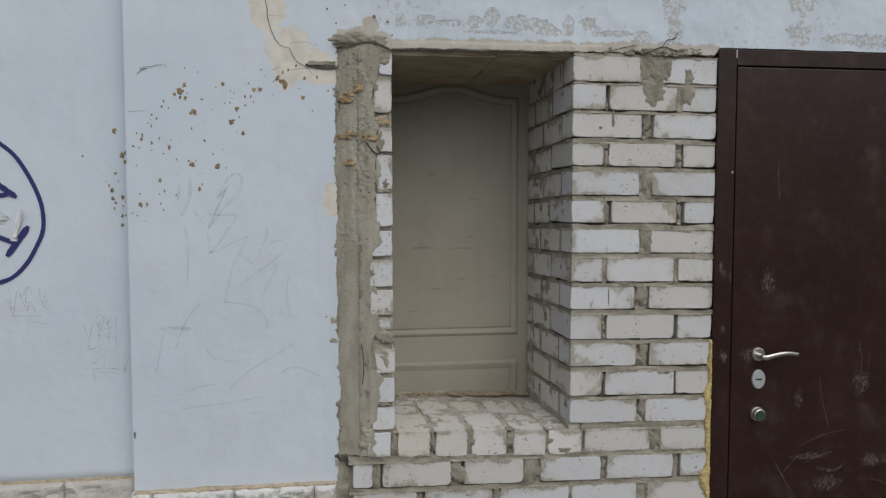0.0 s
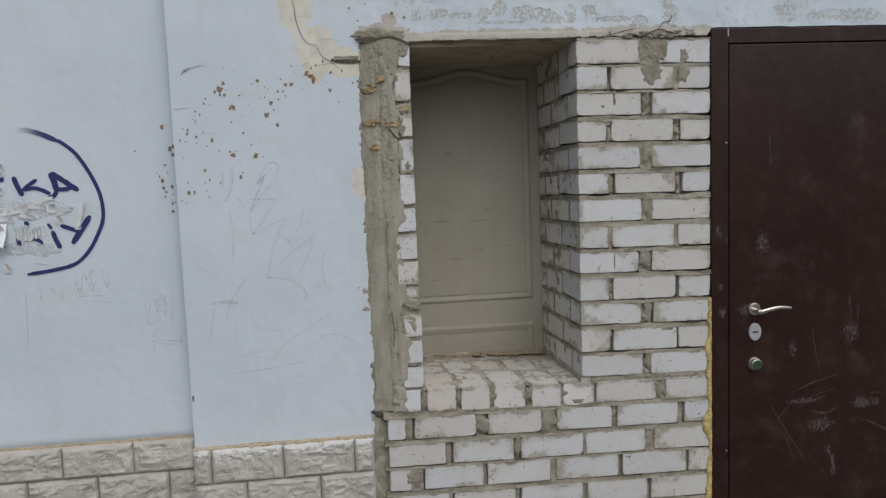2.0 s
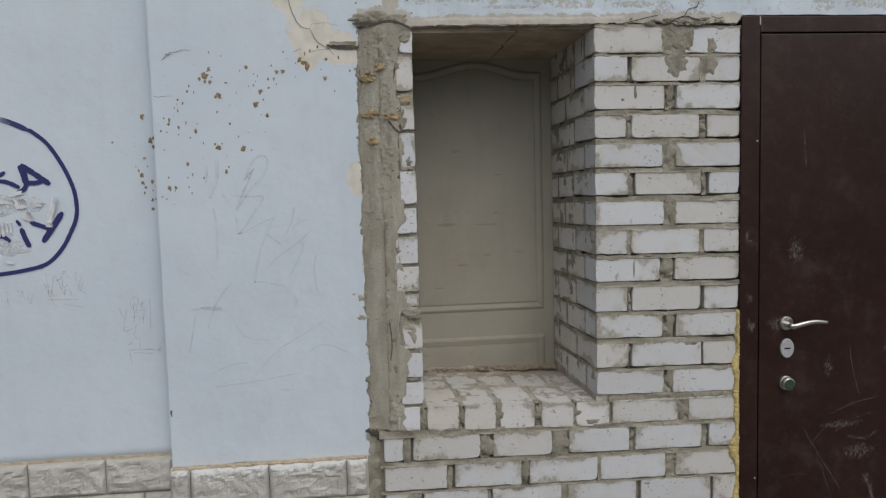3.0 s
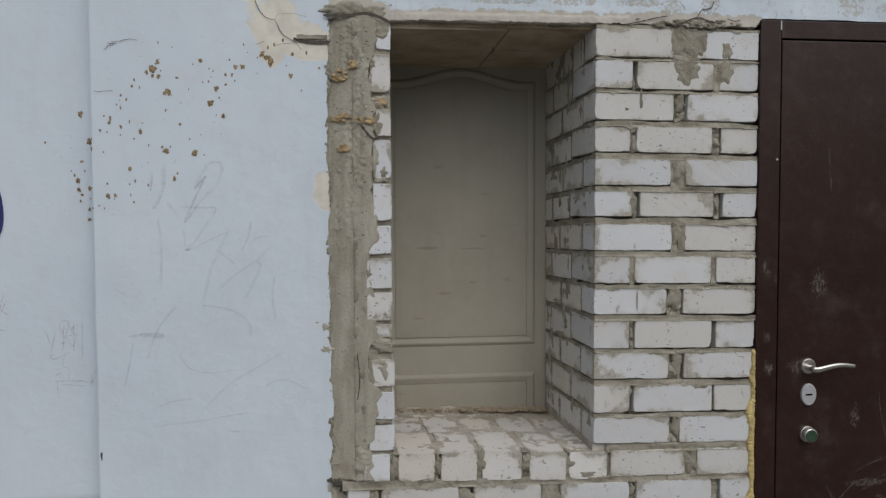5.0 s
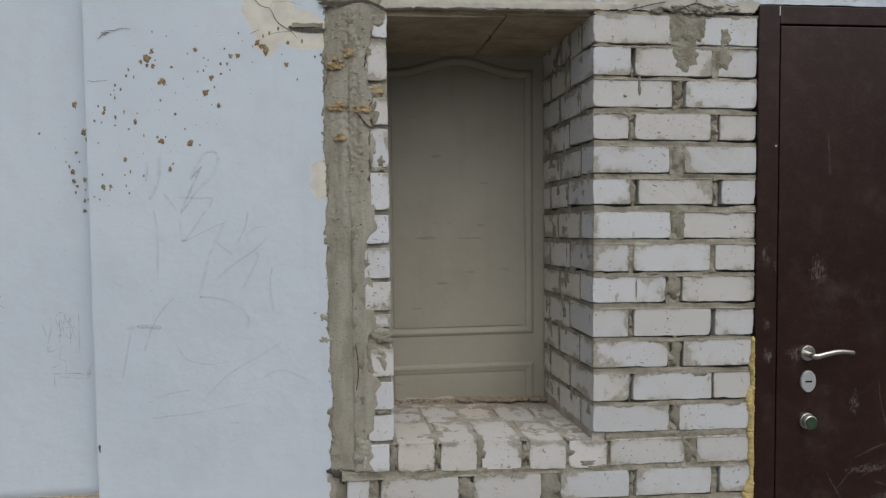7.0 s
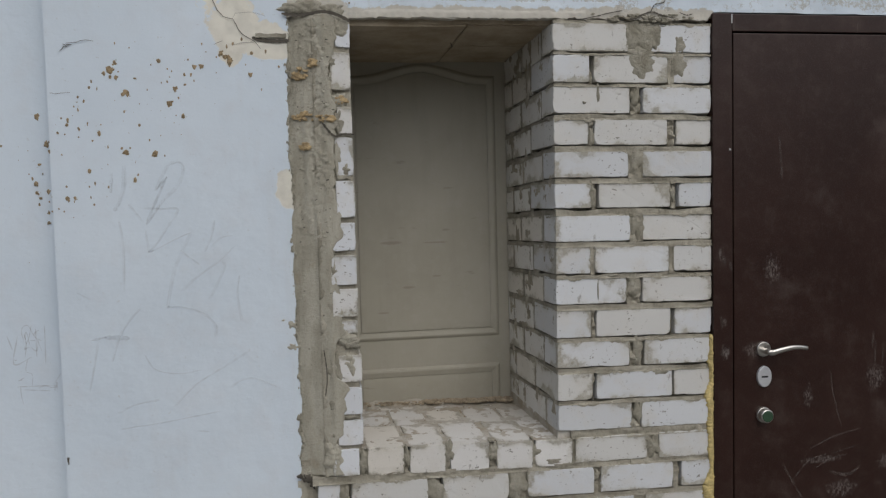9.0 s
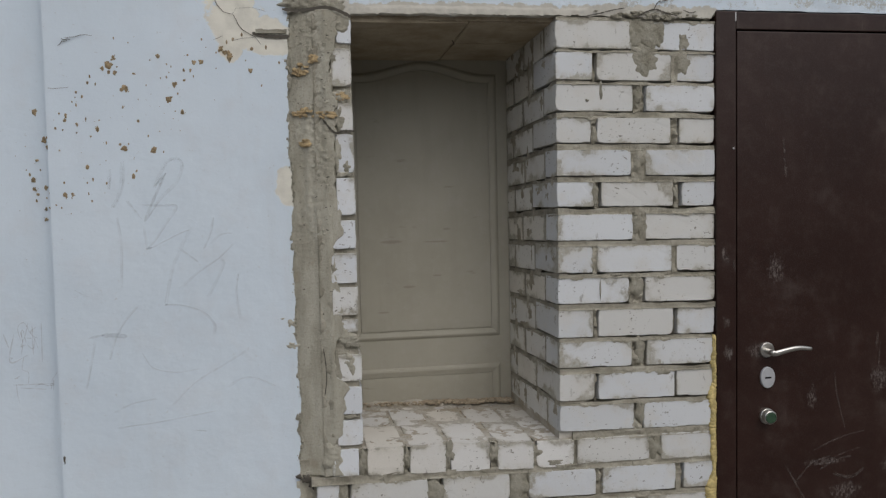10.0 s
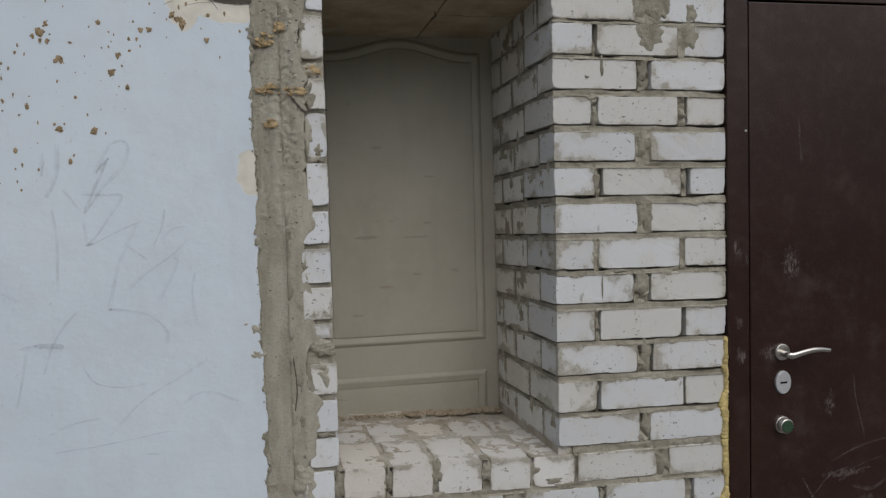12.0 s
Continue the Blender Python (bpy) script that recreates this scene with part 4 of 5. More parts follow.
SWEEPS = (
    (0.004, [(-0.986, 1.103), (-1.054, 1.063), (-1.144, 1.009), (-1.209, 0.946)]),
    (0.003, [(-1.288, 1.111), (-1.258, 1.064), (-1.190, 1.048), (-1.126, 1.055)]),
    (0.0045, [(-1.043, 0.994), (-1.009, 1.016), (-0.965, 1.017), (-0.902, 0.989)]),
    (0.0035, [(-1.376, 0.936), (-1.322, 0.960), (-1.251, 0.972)]),
    (0.0035, [(-1.366, 0.889), (-1.317, 0.893), (-1.249, 0.898), (-1.081, 0.922)]),
    (0.004, [(-1.144, 0.867), (-1.110, 0.863)]),
    (0.003, [(-1.471, 1.307), (-1.434, 1.284)]))
PRESSED = (
    (0.007, [(-1.199, 1.645), (-1.231, 1.579), (-1.265, 1.504)]),
    (0.006, [(-1.231, 1.608), (-1.199, 1.645)]),
    (0.012, [(-1.398, 1.169), (-1.361, 1.168), (-1.327, 1.163)]),
    (0.007, [(-1.435, 1.163), (-1.391, 1.171)]),
    (0.006, [(-1.265, 1.421), (-1.245, 1.426)]),
    (0.006, [(-1.217, 1.251), (-1.207, 1.255)]))
for k, (width, pts) in enumerate(LETTERS + FLOURISHES + SWEEPS):
    for again in (0, 1):
        bm = bmesh.new()
        off = 0.0045 * again
        stroke(bm, [(x + off + 0.004 * again * n1(k * 3.1, x * 9, z * 9), z + off * n1(x * 9, k * 2.7, z * 9)) for x, z in pts], width * (1.45 - 0.5 * again), Y_PIER - 0.0028 - 0.0018 * again - 0.00006 * k, k * 1.9, 0.6)
        part("pencil_line", bm, PENCIL, scribble)
for k, (width, pts) in enumerate(PRESSED):
    bm = bmesh.new()
    stroke(bm, pts, width, Y_PIER - 0.0062 - 0.00006 * k, k * 1.9, 0.6)
    part("pencil_line", bm, HARD_PENCIL, scribble)
scratches = thing("wall_scratches", "faint brown scratches on blue wall", "scratches", (-0.006, 0, 0))
for k, pts in enumerate((
        [(-1.923, 1.305), (-1.912, 1.22), (-1.894, 1.294), (-1.868, 1.229), (-1.856, 1.26), (-1.838, 1.217)], [(-1.804, 1.29), (-1.816, 1.248), (-1.791, 1.225)],
        [(-1.929, 1.21), (-1.819, 1.209)], [(-1.87, 1.193), (-1.8, 1.179)], [(-1.688, 1.178), (-1.674, 1.134)], [(-1.658, 1.176), (-1.672, 1.091), (-1.62, 1.11)],
        [(-1.606, 1.195), (-1.606, 1.109)], [(-1.58, 1.205), (-1.582, 1.086)], [(-1.666, 1.021), (-1.552, 1.019)], [(-1.646, 1.011), (-1.574, 1.003)],
        [(-2.105, 1.239), (-2.109, 1.113), (-2.116, 1.02)])):
    bm = bmesh.new()
    stroke(bm, pts, 0.0035, Y_WALL - 0.0021 - 0.00008 * k, k * 2.3, 0.6)
    part("scratch", bm, SCRATCH, scratches)

scratch_rng = random.Random(17)
for cx, cz, wide, count in ((-1.87, 1.255, 0.055, 9), (-1.63, 1.14, 0.05, 9), (-1.61, 1.03, 0.05, 5), (-2.02, 1.22, 0.06, 4)):
    for k in range(count):
        x, z = cx + scratch_rng.uniform(-wide, wide), cz + scratch_rng.uniform(-0.035, 0.035)
        pts = [(x, z)]
        for _ in range(scratch_rng.choice((2, 2, 3, 4))):
            x, z = x + scratch_rng.uniform(-0.012, 0.020), z + scratch_rng.uniform(-0.038, 0.038)
            pts.append((x, z))
        bm = bmesh.new()
        stroke(bm, pts, 0.0026, Y_WALL - 0.0033 - 0.00008 * k, k * 2.3, 0.6)
        part("scratch", bm, SCRATCH, scratches)

# ---- marker graffiti with torn paper ----
graffiti = thing("graffiti", "navy marker letters inside a circle, half torn off", "graffiti", (-0.008, 0, 0))
Y_INK = Y_WALL - 0.0021
for k, (pts, w, mat) in enumerate((
        ([(-2.092, 1.836), (-2.050, 1.836), (-1.999, 1.820), (-1.945, 1.794)], 0.0165, FADED_INK),
        ([(-1.948, 1.796), (-1.931, 1.787), (-1.884, 1.744), (-1.840, 1.670), (-1.811, 1.596), (-1.803, 1.533), (-1.808, 1.49), (-1.825, 1.449), (-1.860, 1.387), (-1.914, 1.336), (-1.995, 1.315), (-2.092, 1.303)], 0.0125, INK),
        ([(-2.111, 1.668), (-2.098, 1.63), (-2.083, 1.597)], 0.017, INK), ([(-2.029, 1.655), (-2.06, 1.635), (-2.082, 1.616)], 0.012, INK),
        ([(-2.082, 1.618), (-2.045, 1.624), (-2.015, 1.616), (-1.985, 1.600)], 0.013, INK), ([(-1.995, 1.583), (-1.972, 1.594), (-1.962, 1.612)], 0.014, INK),
        ([(-1.980, 1.678), (-1.970, 1.65), (-1.963, 1.612)], 0.020, INK), ([(-1.978, 1.679), (-1.93, 1.643), (-1.885, 1.609)], 0.017, INK),
        ([(-1.963, 1.616), (-1.93, 1.616), (-1.905, 1.624)], 0.014, INK), ([(-1.959, 1.482), (-1.93, 1.470), (-1.895, 1.456)], 0.014, INK),
        ([(-1.851, 1.513), (-1.885, 1.463), (-1.922, 1.411)], 0.018, INK), ([(-1.990, 1.462), (-1.978, 1.425), (-1.965, 1.396)], 0.015, INK),
        ([(-2.066, 1.438), (-2.045, 1.432), (-2.028, 1.415)], 0.013, INK), ([(-2.115, 1.440), (-2.107, 1.413)], 0.014, INK),
        ([(-2.16, 1.665), (-2.145, 1.655)], 0.016, INK), ([(-2.004, 1.49), (-1.99, 1.47)], 0.010, INK), ([(-2.085, 1.50), (-2.07, 1.488)], 0.012, INK))):
    bm = bmesh.new()
    stroke(bm, pts, w * 1.12, Y_INK - 0.00012 * k, k * 1.1, 0.15)
    part("marker_line", bm, mat, graffiti)

paper_group = thing("torn_paper", "torn remains of white paper notices pasted on wall", "paper", (-0.008, 0, 0))


def scrap(cx, cz, w, h, seed, curl, turn=0.0, mat=None, name="scrap"):
    bm = bmesh.new()
    n = 8
    grid = []
    for k in range(n + 1):
        row = []
        for i in range(n + 1):
            u, v = i / n - 0.5, k / n - 0.5
            rag = 1 + 0.35 * n1(u * 5 + seed, v * 5, seed)
            x, z = u * w * rag, v * h * (1 + 0.35 * n1(u * 6, v * 6 + seed, 4))
            lift = curl * max(0.0, (u + v) * 0.9 + 0.3 * n1(u * 3, seed)) ** 2
            row.append(bm.verts.new((cx + x * math.cos(turn) - z * math.sin(turn), Y_WALL - 0.0048 - lift, cz + x * math.sin(turn) + z * math.cos(turn))))
        grid.append(row)
    for k in range(n):
        for i in range(n):
            if n1(i * 0.9 + seed * 3, k * 0.9, seed) > -0.50:
                bm.faces.new((grid[k][i], grid[k][i + 1], grid[k + 1][i + 1], grid[k + 1][i]))
    bmesh.ops.recalc_face_normals(bm, faces=bm.faces)
    bmesh.ops.solidify(bm, geom=bm.faces[:], thickness=0.0006)
    part(name, bm, mat or PAPER, paper_group)


rng = random.Random(12)
for k, (cx, cz, w, h, curl) in enumerate(((-2.185, 1.458, 0.07, 0.085, 0.07), (-2.12, 1.545, 0.10, 0.030, 0.01), (-1.985, 1.545, 0.036, 0.032, 0.03), (-1.965, 1.503, 0.034, 0.030, 0.03),
                                        (-1.885, 1.520, 0.020, 0.10, 0.02), (-2.04, 1.555, 0.06, 0.018, 0.01), (-2.16, 1.515, 0.08, 0.028, 0.02), (-2.00, 1.580, 0.05, 0.014, 0.0),
                                        (-1.925, 1.540, 0.03, 0.012, 0.01), (-2.175, 1.62, 0.05, 0.035, 0.04), (-2.165, 1.70, 0.05, 0.06, 0.05), (-2.16, 1.33, 0.03, 0.035, 0.03), (-2.035, 1.345, 0.03, 0.008, 0.0),
                                        (-1.895, 1.470, 0.022, 0.014, 0.02), (-2.075, 1.520, 0.05, 0.016, 0.01))):
    scrap(cx, cz, w, h, k * 1.7 + 0.5, curl, rng.uniform(-0.3, 0.3))
bm = bmesh.new()
rows = []
for k in range(9):
    v = k / 8
    rows.append([bm.verts.new((-2.235 + 0.088 * i / 8 + 0.004 * n1(v * 4, 2.0), Y_WALL - 0.005 - 0.045 * (1 - v) ** 1.6 * (0.7 + 0.5 * i / 8), 1.413 + 0.082 * v + 0.006 * n1(i * 0.7, v * 3, 5.0))) for i in range(9)])
for a, b in zip(rows, rows[1:]):
    for i in range(8):
        bm.faces.new((a[i], a[i + 1], b[i + 1], b[i]))
bmesh.ops.recalc_face_normals(bm, faces=bm.faces)
bmesh.ops.solidify(bm, geom=bm.faces[:], thickness=0.0006)
part("sheet", bm, FRESH_PAPER, paper_group, "bright white sheet peeling off at its foot", smooth=True)
for k in range(9):
    scrap(-2.122 + 0.0125 * k, 1.462 + rng.uniform(-0.006, 0.006), 0.0085, rng.uniform(0.035, 0.058), k * 2.3 + 40, 0.015, rng.uniform(-0.12, 0.12), None, "tab")
bm = bmesh.new()
blob(bm, -2.03, 1.545, 0.14, 0.045, Y_WALL - 0.0005, 0.0035, 9.0, 0.5)
part("paste", bm, GLUE, paper_group)
bm = bmesh.new()
blob(bm, -2.06, 1.40, 0.10, 0.035, Y_WALL - 0.0005, 0.0033, 19.0, 0.5)
part("paste", bm, GLUE, paper_group)

# ---- steel entrance door ----
door = thing("door_1", "dark brown steel entrance door, scuffed and dusty, closed", "door", kind="structure")
Y_FRAME, Y_LEAF = -0.010, -0.007
frame_part = part("door_frame", box(bmesh.new(), DOOR_L, 0.617, Y_FRAME, 0.075, 0.02, DOOR_TOP, 0.0025, 2), FRAME_PAINT, door)
part("door_frame", box(bmesh.new(), 0.6185, DOOR_R - 0.0715, Y_FRAME + 0.001, 0.075, 2.089, DOOR_TOP - 0.001, 0.0025, 2), FRAME_PAINT, door)
part("door_frame", box(bmesh.new(), DOOR_R - 0.070, DOOR_R, Y_FRAME, 0.075, 0.02, DOOR_TOP, 0.0025, 2), FRAME_PAINT, door)
part("threshold", box(bmesh.new(), 0.6185, DOOR_R - 0.0715, Y_FRAME + 0.004, 0.075, 0.02, 0.052, 0.002, 2), FRAME_PAINT, door)
leaf = part("door_leaf", box(bmesh.new(), 0.6225, DOOR_R - 0.0745, Y_LEAF, 0.06, 0.058, 2.0835, 0.003, 2), DOOR_PAINT, door)
part("door_gap", box(bmesh.new(), 0.6172, DOOR_R - 0.0702, 0.030, 0.07, 0.052, 2.0892), BLACK, door)
# lever handle
HX, HZ = 0.727, 1.022
handle = part("handle", disc(bmesh.new(), HX, Y_LEAF, HZ, 0.0255, 0.011, 48, 0.003), SATIN, leaf, "satin nickel lever handle", smooth=False)
bm = bmesh.new()
path = spline([(HX, Y_LEAF - 0.009, HZ - 0.004), (HX, Y_LEAF - 0.036, HZ - 0.004), (HX + 0.010, Y_LEAF - 0.048, HZ - 0.005), (HX + 0.04, Y_LEAF - 0.050, HZ + 0.002), (HX + 0.075, Y_LEAF - 0.050, HZ + 0.008),
               (HX + 0.105, Y_LEAF - 0.049, HZ + 0.008), (HX + 0.138, Y_LEAF - 0.046, HZ + 0.003)], 6)
tube(bm, path, [(0.0095, 0.0095) if i < 10 else (0.0055, 0.0095 - 0.003 * (i - 10) / (len(path) - 10)) for i in range(len(path))])
part("lever", bm, SATIN, leaf, "curved satin nickel lever", smooth=True)
# oval escutcheon with a slot
plate = part("escutcheon", disc(bmesh.new(), 0.731, Y_LEAF, 0.927, 0.0265, 0.009, 56, 0.003, 1.36), CHROME_GREY, leaf, "pale grey oval key plate")
part("keyhole", box(bmesh.new(), 0.719, 0.743, Y_LEAF - 0.0100, Y_LEAF - 0.004, 0.9240, 0.9300, 0.001, 1), BLACK, plate)
# round knob with a green face
base = part("escutcheon", disc(bmesh.new(), 0.729, Y_LEAF, 0.795, 0.0265, 0.010, 48, 0.003), SATIN, leaf, "round satin key plate")
bm = bmesh.new()
profile = ((0.014, 0.010), (0.0135, 0.014), (0.019, 0.017), (0.0225, 0.021), (0.0235, 0.026), (0.0215, 0.029), (0.0195, 0.0295))
for a, b in zip(profile, profile[1:]):
    bmesh.ops.create_cone(bm, cap_ends=False, segments=40, radius1=a[0], radius2=b[0], depth=b[1] - a[1],
                          matrix=Matrix.Translation((0.729, Y_LEAF - (a[1] + b[1]) / 2, 0.795)) @ Matrix.Rotation(radians(90), 4, "X"))
bmesh.ops.remove_doubles(bm, verts=bm.verts, dist=1e-5)
part("knob", bm, SATIN, base, "satin knob", smooth=True)
part("knob_face", disc(bmesh.new(), 0.729, Y_LEAF - 0.0275, 0.795, 0.0198, 0.005, 40, 0.003), GREEN, base, "green plastic knob face")
for z in (0.435, 1.70):
    part("screw", disc(bmesh.new(), 0.608, Y_FRAME, z, 0.0035, 0.0015, 14), STEEL, frame_part)
# pale strip put in as the highlight at the frame's corner
part("corner_highlight", box(bmesh.new(), 0.6140, 0.6182, Y_FRAME - 0.001, Y_FRAME + 0.01, 2.115, 2.145, 0.0005), STEEL, frame_part)
for k, (pts, w) in enumerate((([(0.955, 0.62), (1.02, 0.645), (1.09, 0.662)], 0.004), ([(0.93, 0.595), (1.00, 0.625), (1.05, 0.632)], 0.006), ([(1.055, 0.415), (1.075, 0.37), (1.095, 0.30)], 0.012),
                              ([(0.70, 0.425), (0.76, 0.437), (0.83, 0.435)], 0.004), ([(1.20, 0.52), (1.27, 0.50), (1.37, 0.435)], 0.006), ([(0.985, 0.93), (0.995, 0.85), (1.03, 0.72)], 0.006),
                              ([(0.79, 1.74), (0.795, 1.66), (0.80, 1.60)], 0.008), ([(1.16, 1.03), (1.155, 0.95)], 0.006), ([(1.19, 1.02), (1.185, 0.94)], 0.005), ([(0.86, 0.50), (0.89, 0.42), (0.92, 0.33)], 0.005),
                              ([(1.25, 0.635), (1.30, 0.628)], 0.004), ([(0.80, 0.62), (0.87, 0.50), (0.96, 0.36)], 0.007), ([(0.90, 0.66), (1.00, 0.70), (1.10, 0.72)], 0.006), ([(0.98, 0.575), (1.05, 0.560), (1.10, 0.585)], 0.012), ([(0.84, 0.56), (0.90, 0.62), (0.97, 0.64)], 0.005), ([(0.68, 1.01), (0.76, 1.00), (0.80, 1.02)], 0.010), ([(1.15, 1.06), (1.145, 1.00)], 0.009))):
    bm = bmesh.new()
    stroke(bm, pts, w, Y_LEAF - 0.0012 - 0.0001 * k, k * 1.7, 0.6)
    part("scuff", bm, SCUFF, leaf)

for k, (pts, w) in enumerate((([(0.576, 1.030), (0.586, 1.020), (0.592, 1.008)], 0.028), ([(0.582, 1.345), (0.588, 1.320)], 0.012), ([(0.606, 1.33), (0.612, 1.295)], 0.008), ([(0.572, 1.14), (0.578, 1.10)], 0.008))):
    bm = bmesh.new()
    stroke(bm, pts, w, Y_FRAME - 0.0012 - 0.0001 * k, k * 2.1, 0.8)
    part("scuff", bm, SCUFF, frame_part)

# builders' foam squeezed out beside the frame
bm = bmesh.new()
rng = random.Random(31)
z = 0.05
while z < 1.075:
    fat = 0.007 + 0.024 * max(0.0, n1(z * 10, 4.0) + 0.20)
    lump(bm, 0.546 - fat * 0.62, 0.001, z, fat, 0.011, rng.uniform(0.010, 0.02), z * 40, 0.55, 2)
    z += rng.uniform(0.006, 0.015)
tagged(part("builders_foam", bm, FOAM, smooth=True), "lumpy yellow builders' foam beside the door frame", "foam")

# ---- old panelled door at the back of the niche ----
back = thing("door_2", "grubby beige panelled door with arched top panel", "door", kind="structure")
Y_BACK = DEPTH + 0.004
part("door_leaf", box(bmesh.new(), -0.735, 0.075, Y_BACK, Y_BACK + 0.04, 0.02, 2.15), BACK_DOOR, back)


def arch_outline(inset):
    """The top panel's outline, drawn in by inset."""
    l, r, b = -0.625 + inset, -0.037 - inset, 1.009 + inset
    pts = [(l, b), (r, b)]
    n = 26
    for i in range(n + 1):
        u = 1 - 2 * i / n
        s = max(0.0, 1 - abs(u) / 0.86)
        rise = 0.047 * (s * s * (3 - 2 * s))
        pts.append(((l + r) / 2 + u * (r - l) / 2, 2.037 + rise - inset))
    return pts


def rect_outline(x0, x1, z0, z1):
    return lambda inset: [(x0 + inset, z0 + inset), (x1 - inset, z0 + inset), (x1 - inset, z1 - inset), (x0 + inset, z1 - inset)]


def moulding(bm, outline, profile, y):
    """A moulded ring: profile of (inset, height out of the leaf); the last line is filled as the field."""
    rings = [[bm.verts.new((x, y - h, z)) for x, z in outline(inset)] for inset, h in profile]
    n = len(rings[0])
    for a, b in zip(rings, rings[1:]):
        for i in range(n):
            bm.faces.new((a[i], a[(i + 1) % n], b[(i + 1) % n], b[i]))
    bm.faces.new(rings[-1])
    bmesh.ops.recalc_face_normals(bm, faces=bm.faces)
    return bm


PROFILE = ((0.0, -0.001), (0.005, 0.0030), (0.010, 0.0075), (0.016, 0.0088), (0.022, 0.0070), (0.030, 0.0045), (0.0345, 0.004), (0.035, 0.0005), (0.0375, 0.0005), (0.038, 0.0045), (0.06, 0.0055))
part("panel", moulding(bmesh.new(), arch_outline, PROFILE, Y_BACK), BACK_DOOR, back)
part("panel", moulding(bmesh.new(), rect_outline(-0.625, -0.037, 0.30, 0.902), PROFILE, Y_BACK), BACK_DOOR, back)

# ---- split-stone plinth ----
plinth = thing("plinth", "grey-white split-face stone plinth", "plinth", kind="structure")
part("plinth_bed", box(bmesh.new(), -6.0, X_PIER + 0.002, Y_WALL - 0.006, 0.145, 0, 0.630), JOINT, plinth)
part("plinth_bed", box(bmesh.new(), X_PIER + 0.012, -0.846, Y_PIER - 0.022, 0.13, 0, 0.592), JOINT, plinth)


def stone(x0, x1, y, z0, z1, seed, mat=STONE):
    """A split block: flat drafted rim, rough bulging face."""
    bm = bmesh.new()
    w, h = x1 - x0, z1 - z0
    nx, nz = max(4, round(w / 0.007)), max(4, round(h / 0.007))
    rows = []
    for k in range(nz + 1):
        row = []
        for i in range(nx + 1):
            u, v = i / nx, k / nz
            rim = min(u * w, (1 - u) * w, v * h, (1 - v) * h)
            x, z = u * w - w / 2, v * h - h / 2
            bulge = min(1.0, rim / 0.011)
            q = Vector(((x + seed) * 15 + 0.7 * n1((x + seed) * 30, z * 30, 2.0), z * 24, seed))
            a = 0.9 * n1((x + seed) * 8, z * 15, seed) + 0.75 * (1 - 2.6 * abs(noise.noise(q))) + 0.30 * (1 - 2.6 * abs(noise.noise(q * 2.7))) + 0.14 * n1((x + seed) * 95, z * 95, seed)
            row.append(bm.verts.new((x, -bulge * (0.008 + 0.0075 * a) - (0.004 if rim > 0 else 0.0), z)))
        rows.append(row)
    for k in range(nz):
        for i in range(nx):
            bm.faces.new((rows[k][i], rows[k][i + 1], rows[k + 1][i + 1], rows[k + 1][i]))
    ring = rows[0] + [r[nx] for r in rows[1:]] + rows[nz][-2::-1] + [r[0] for r in rows[-2:0:-1]]
    rear = [bm.verts.new((v.co.x, 0.05, v.co.z)) for v in ring]
    n = len(ring)
    for i in range(n):
        bm.faces.new((ring[i], rear[i], rear[(i + 1) % n], ring[(i + 1) % n]))
    bm.faces.new(rear)
    bmesh.ops.recalc_face_normals(bm, faces=bm.faces)
    ob = part("stone", bm, mat, plinth)
    ob.location = ((x0 + x1) / 2, y, (z0 + z1) / 2)


seed = 0
# (front y, top of the course, joints)
for y, z0, z1, xs in (
        (Y_WALL - 0.016, 0.509, 0.631, [-2.80, -2.53, -2.275, -2.030, -1.768, -1.528]), (Y_WALL - 0.016, 0.377, 0.506, [-2.68, -2.42, -2.162, -1.905, -1.640, -1.528]),
        (Y_WALL - 0.016, 0.245, 0.374, [-2.80, -2.53, -2.275, -2.030, -1.768, -1.528]),
        (Y_PIER - 0.030, 0.474, 0.606, [-1.530, -1.462, -1.192, -0.920, -0.842]), (Y_PIER - 0.030, 0.324, 0.471, [-1.530, -1.335, -1.055, -0.842]),
        (Y_PIER - 0.030, 0.174, 0.321, [-1.530, -1.462, -1.204, -0.925, -0.842])):
    for a, b in zip(xs, xs[1:]):
        seed += 1
        stone(a + 0.0013, b - 0.0013, y, z0, z1, seed * 3.7, SPLASHED_STONE if z1 == 0.606 else STONE)
bm = bmesh.new()
slab(bm, lambda z: X_PIER + 0.004, lambda z: -0.846, lambda x: 0.600, lambda x: 0.611 + 0.004 * n1(x * 30), lambda x, z: Y_PIER - 0.030 + 0.010 * n1(x * 40, z * 60), 0.05, 0.008, 0.003, 30)
part("mortar_cap", bm, BAND, plinth, "crumbling tan mortar on the plinth")
bm = bmesh.new()
slab(bm, lambda z: -0.846, lambda z: -0.800 + 0.012 * n1(z * 22), lambda x: 0.0, lambda x: 0.712, lambda x, z: 0.031 + 0.012 * n1(x * 30, z * 22), 0.06, 0.010, 0.003, 40)
part("mortar_seam", bm, CEMENT, plinth, "rough grey mortar seam")

# dark patches painted in for the shade of a broken hollow
for cx, cz, rx, rz in ((-0.816, 0.690, 0.016, 0.012), (-0.800, 0.676, 0.010, 0.018), (-0.838, 0.700, 0.008, 0.006)):
    bm = bmesh.new()
    blob(bm, cx, cz, rx, rz, 0.020, 0.003, cx * 90, 0.7)
    part("hollow_shade", bm, CRACK_SHADE, plinth)

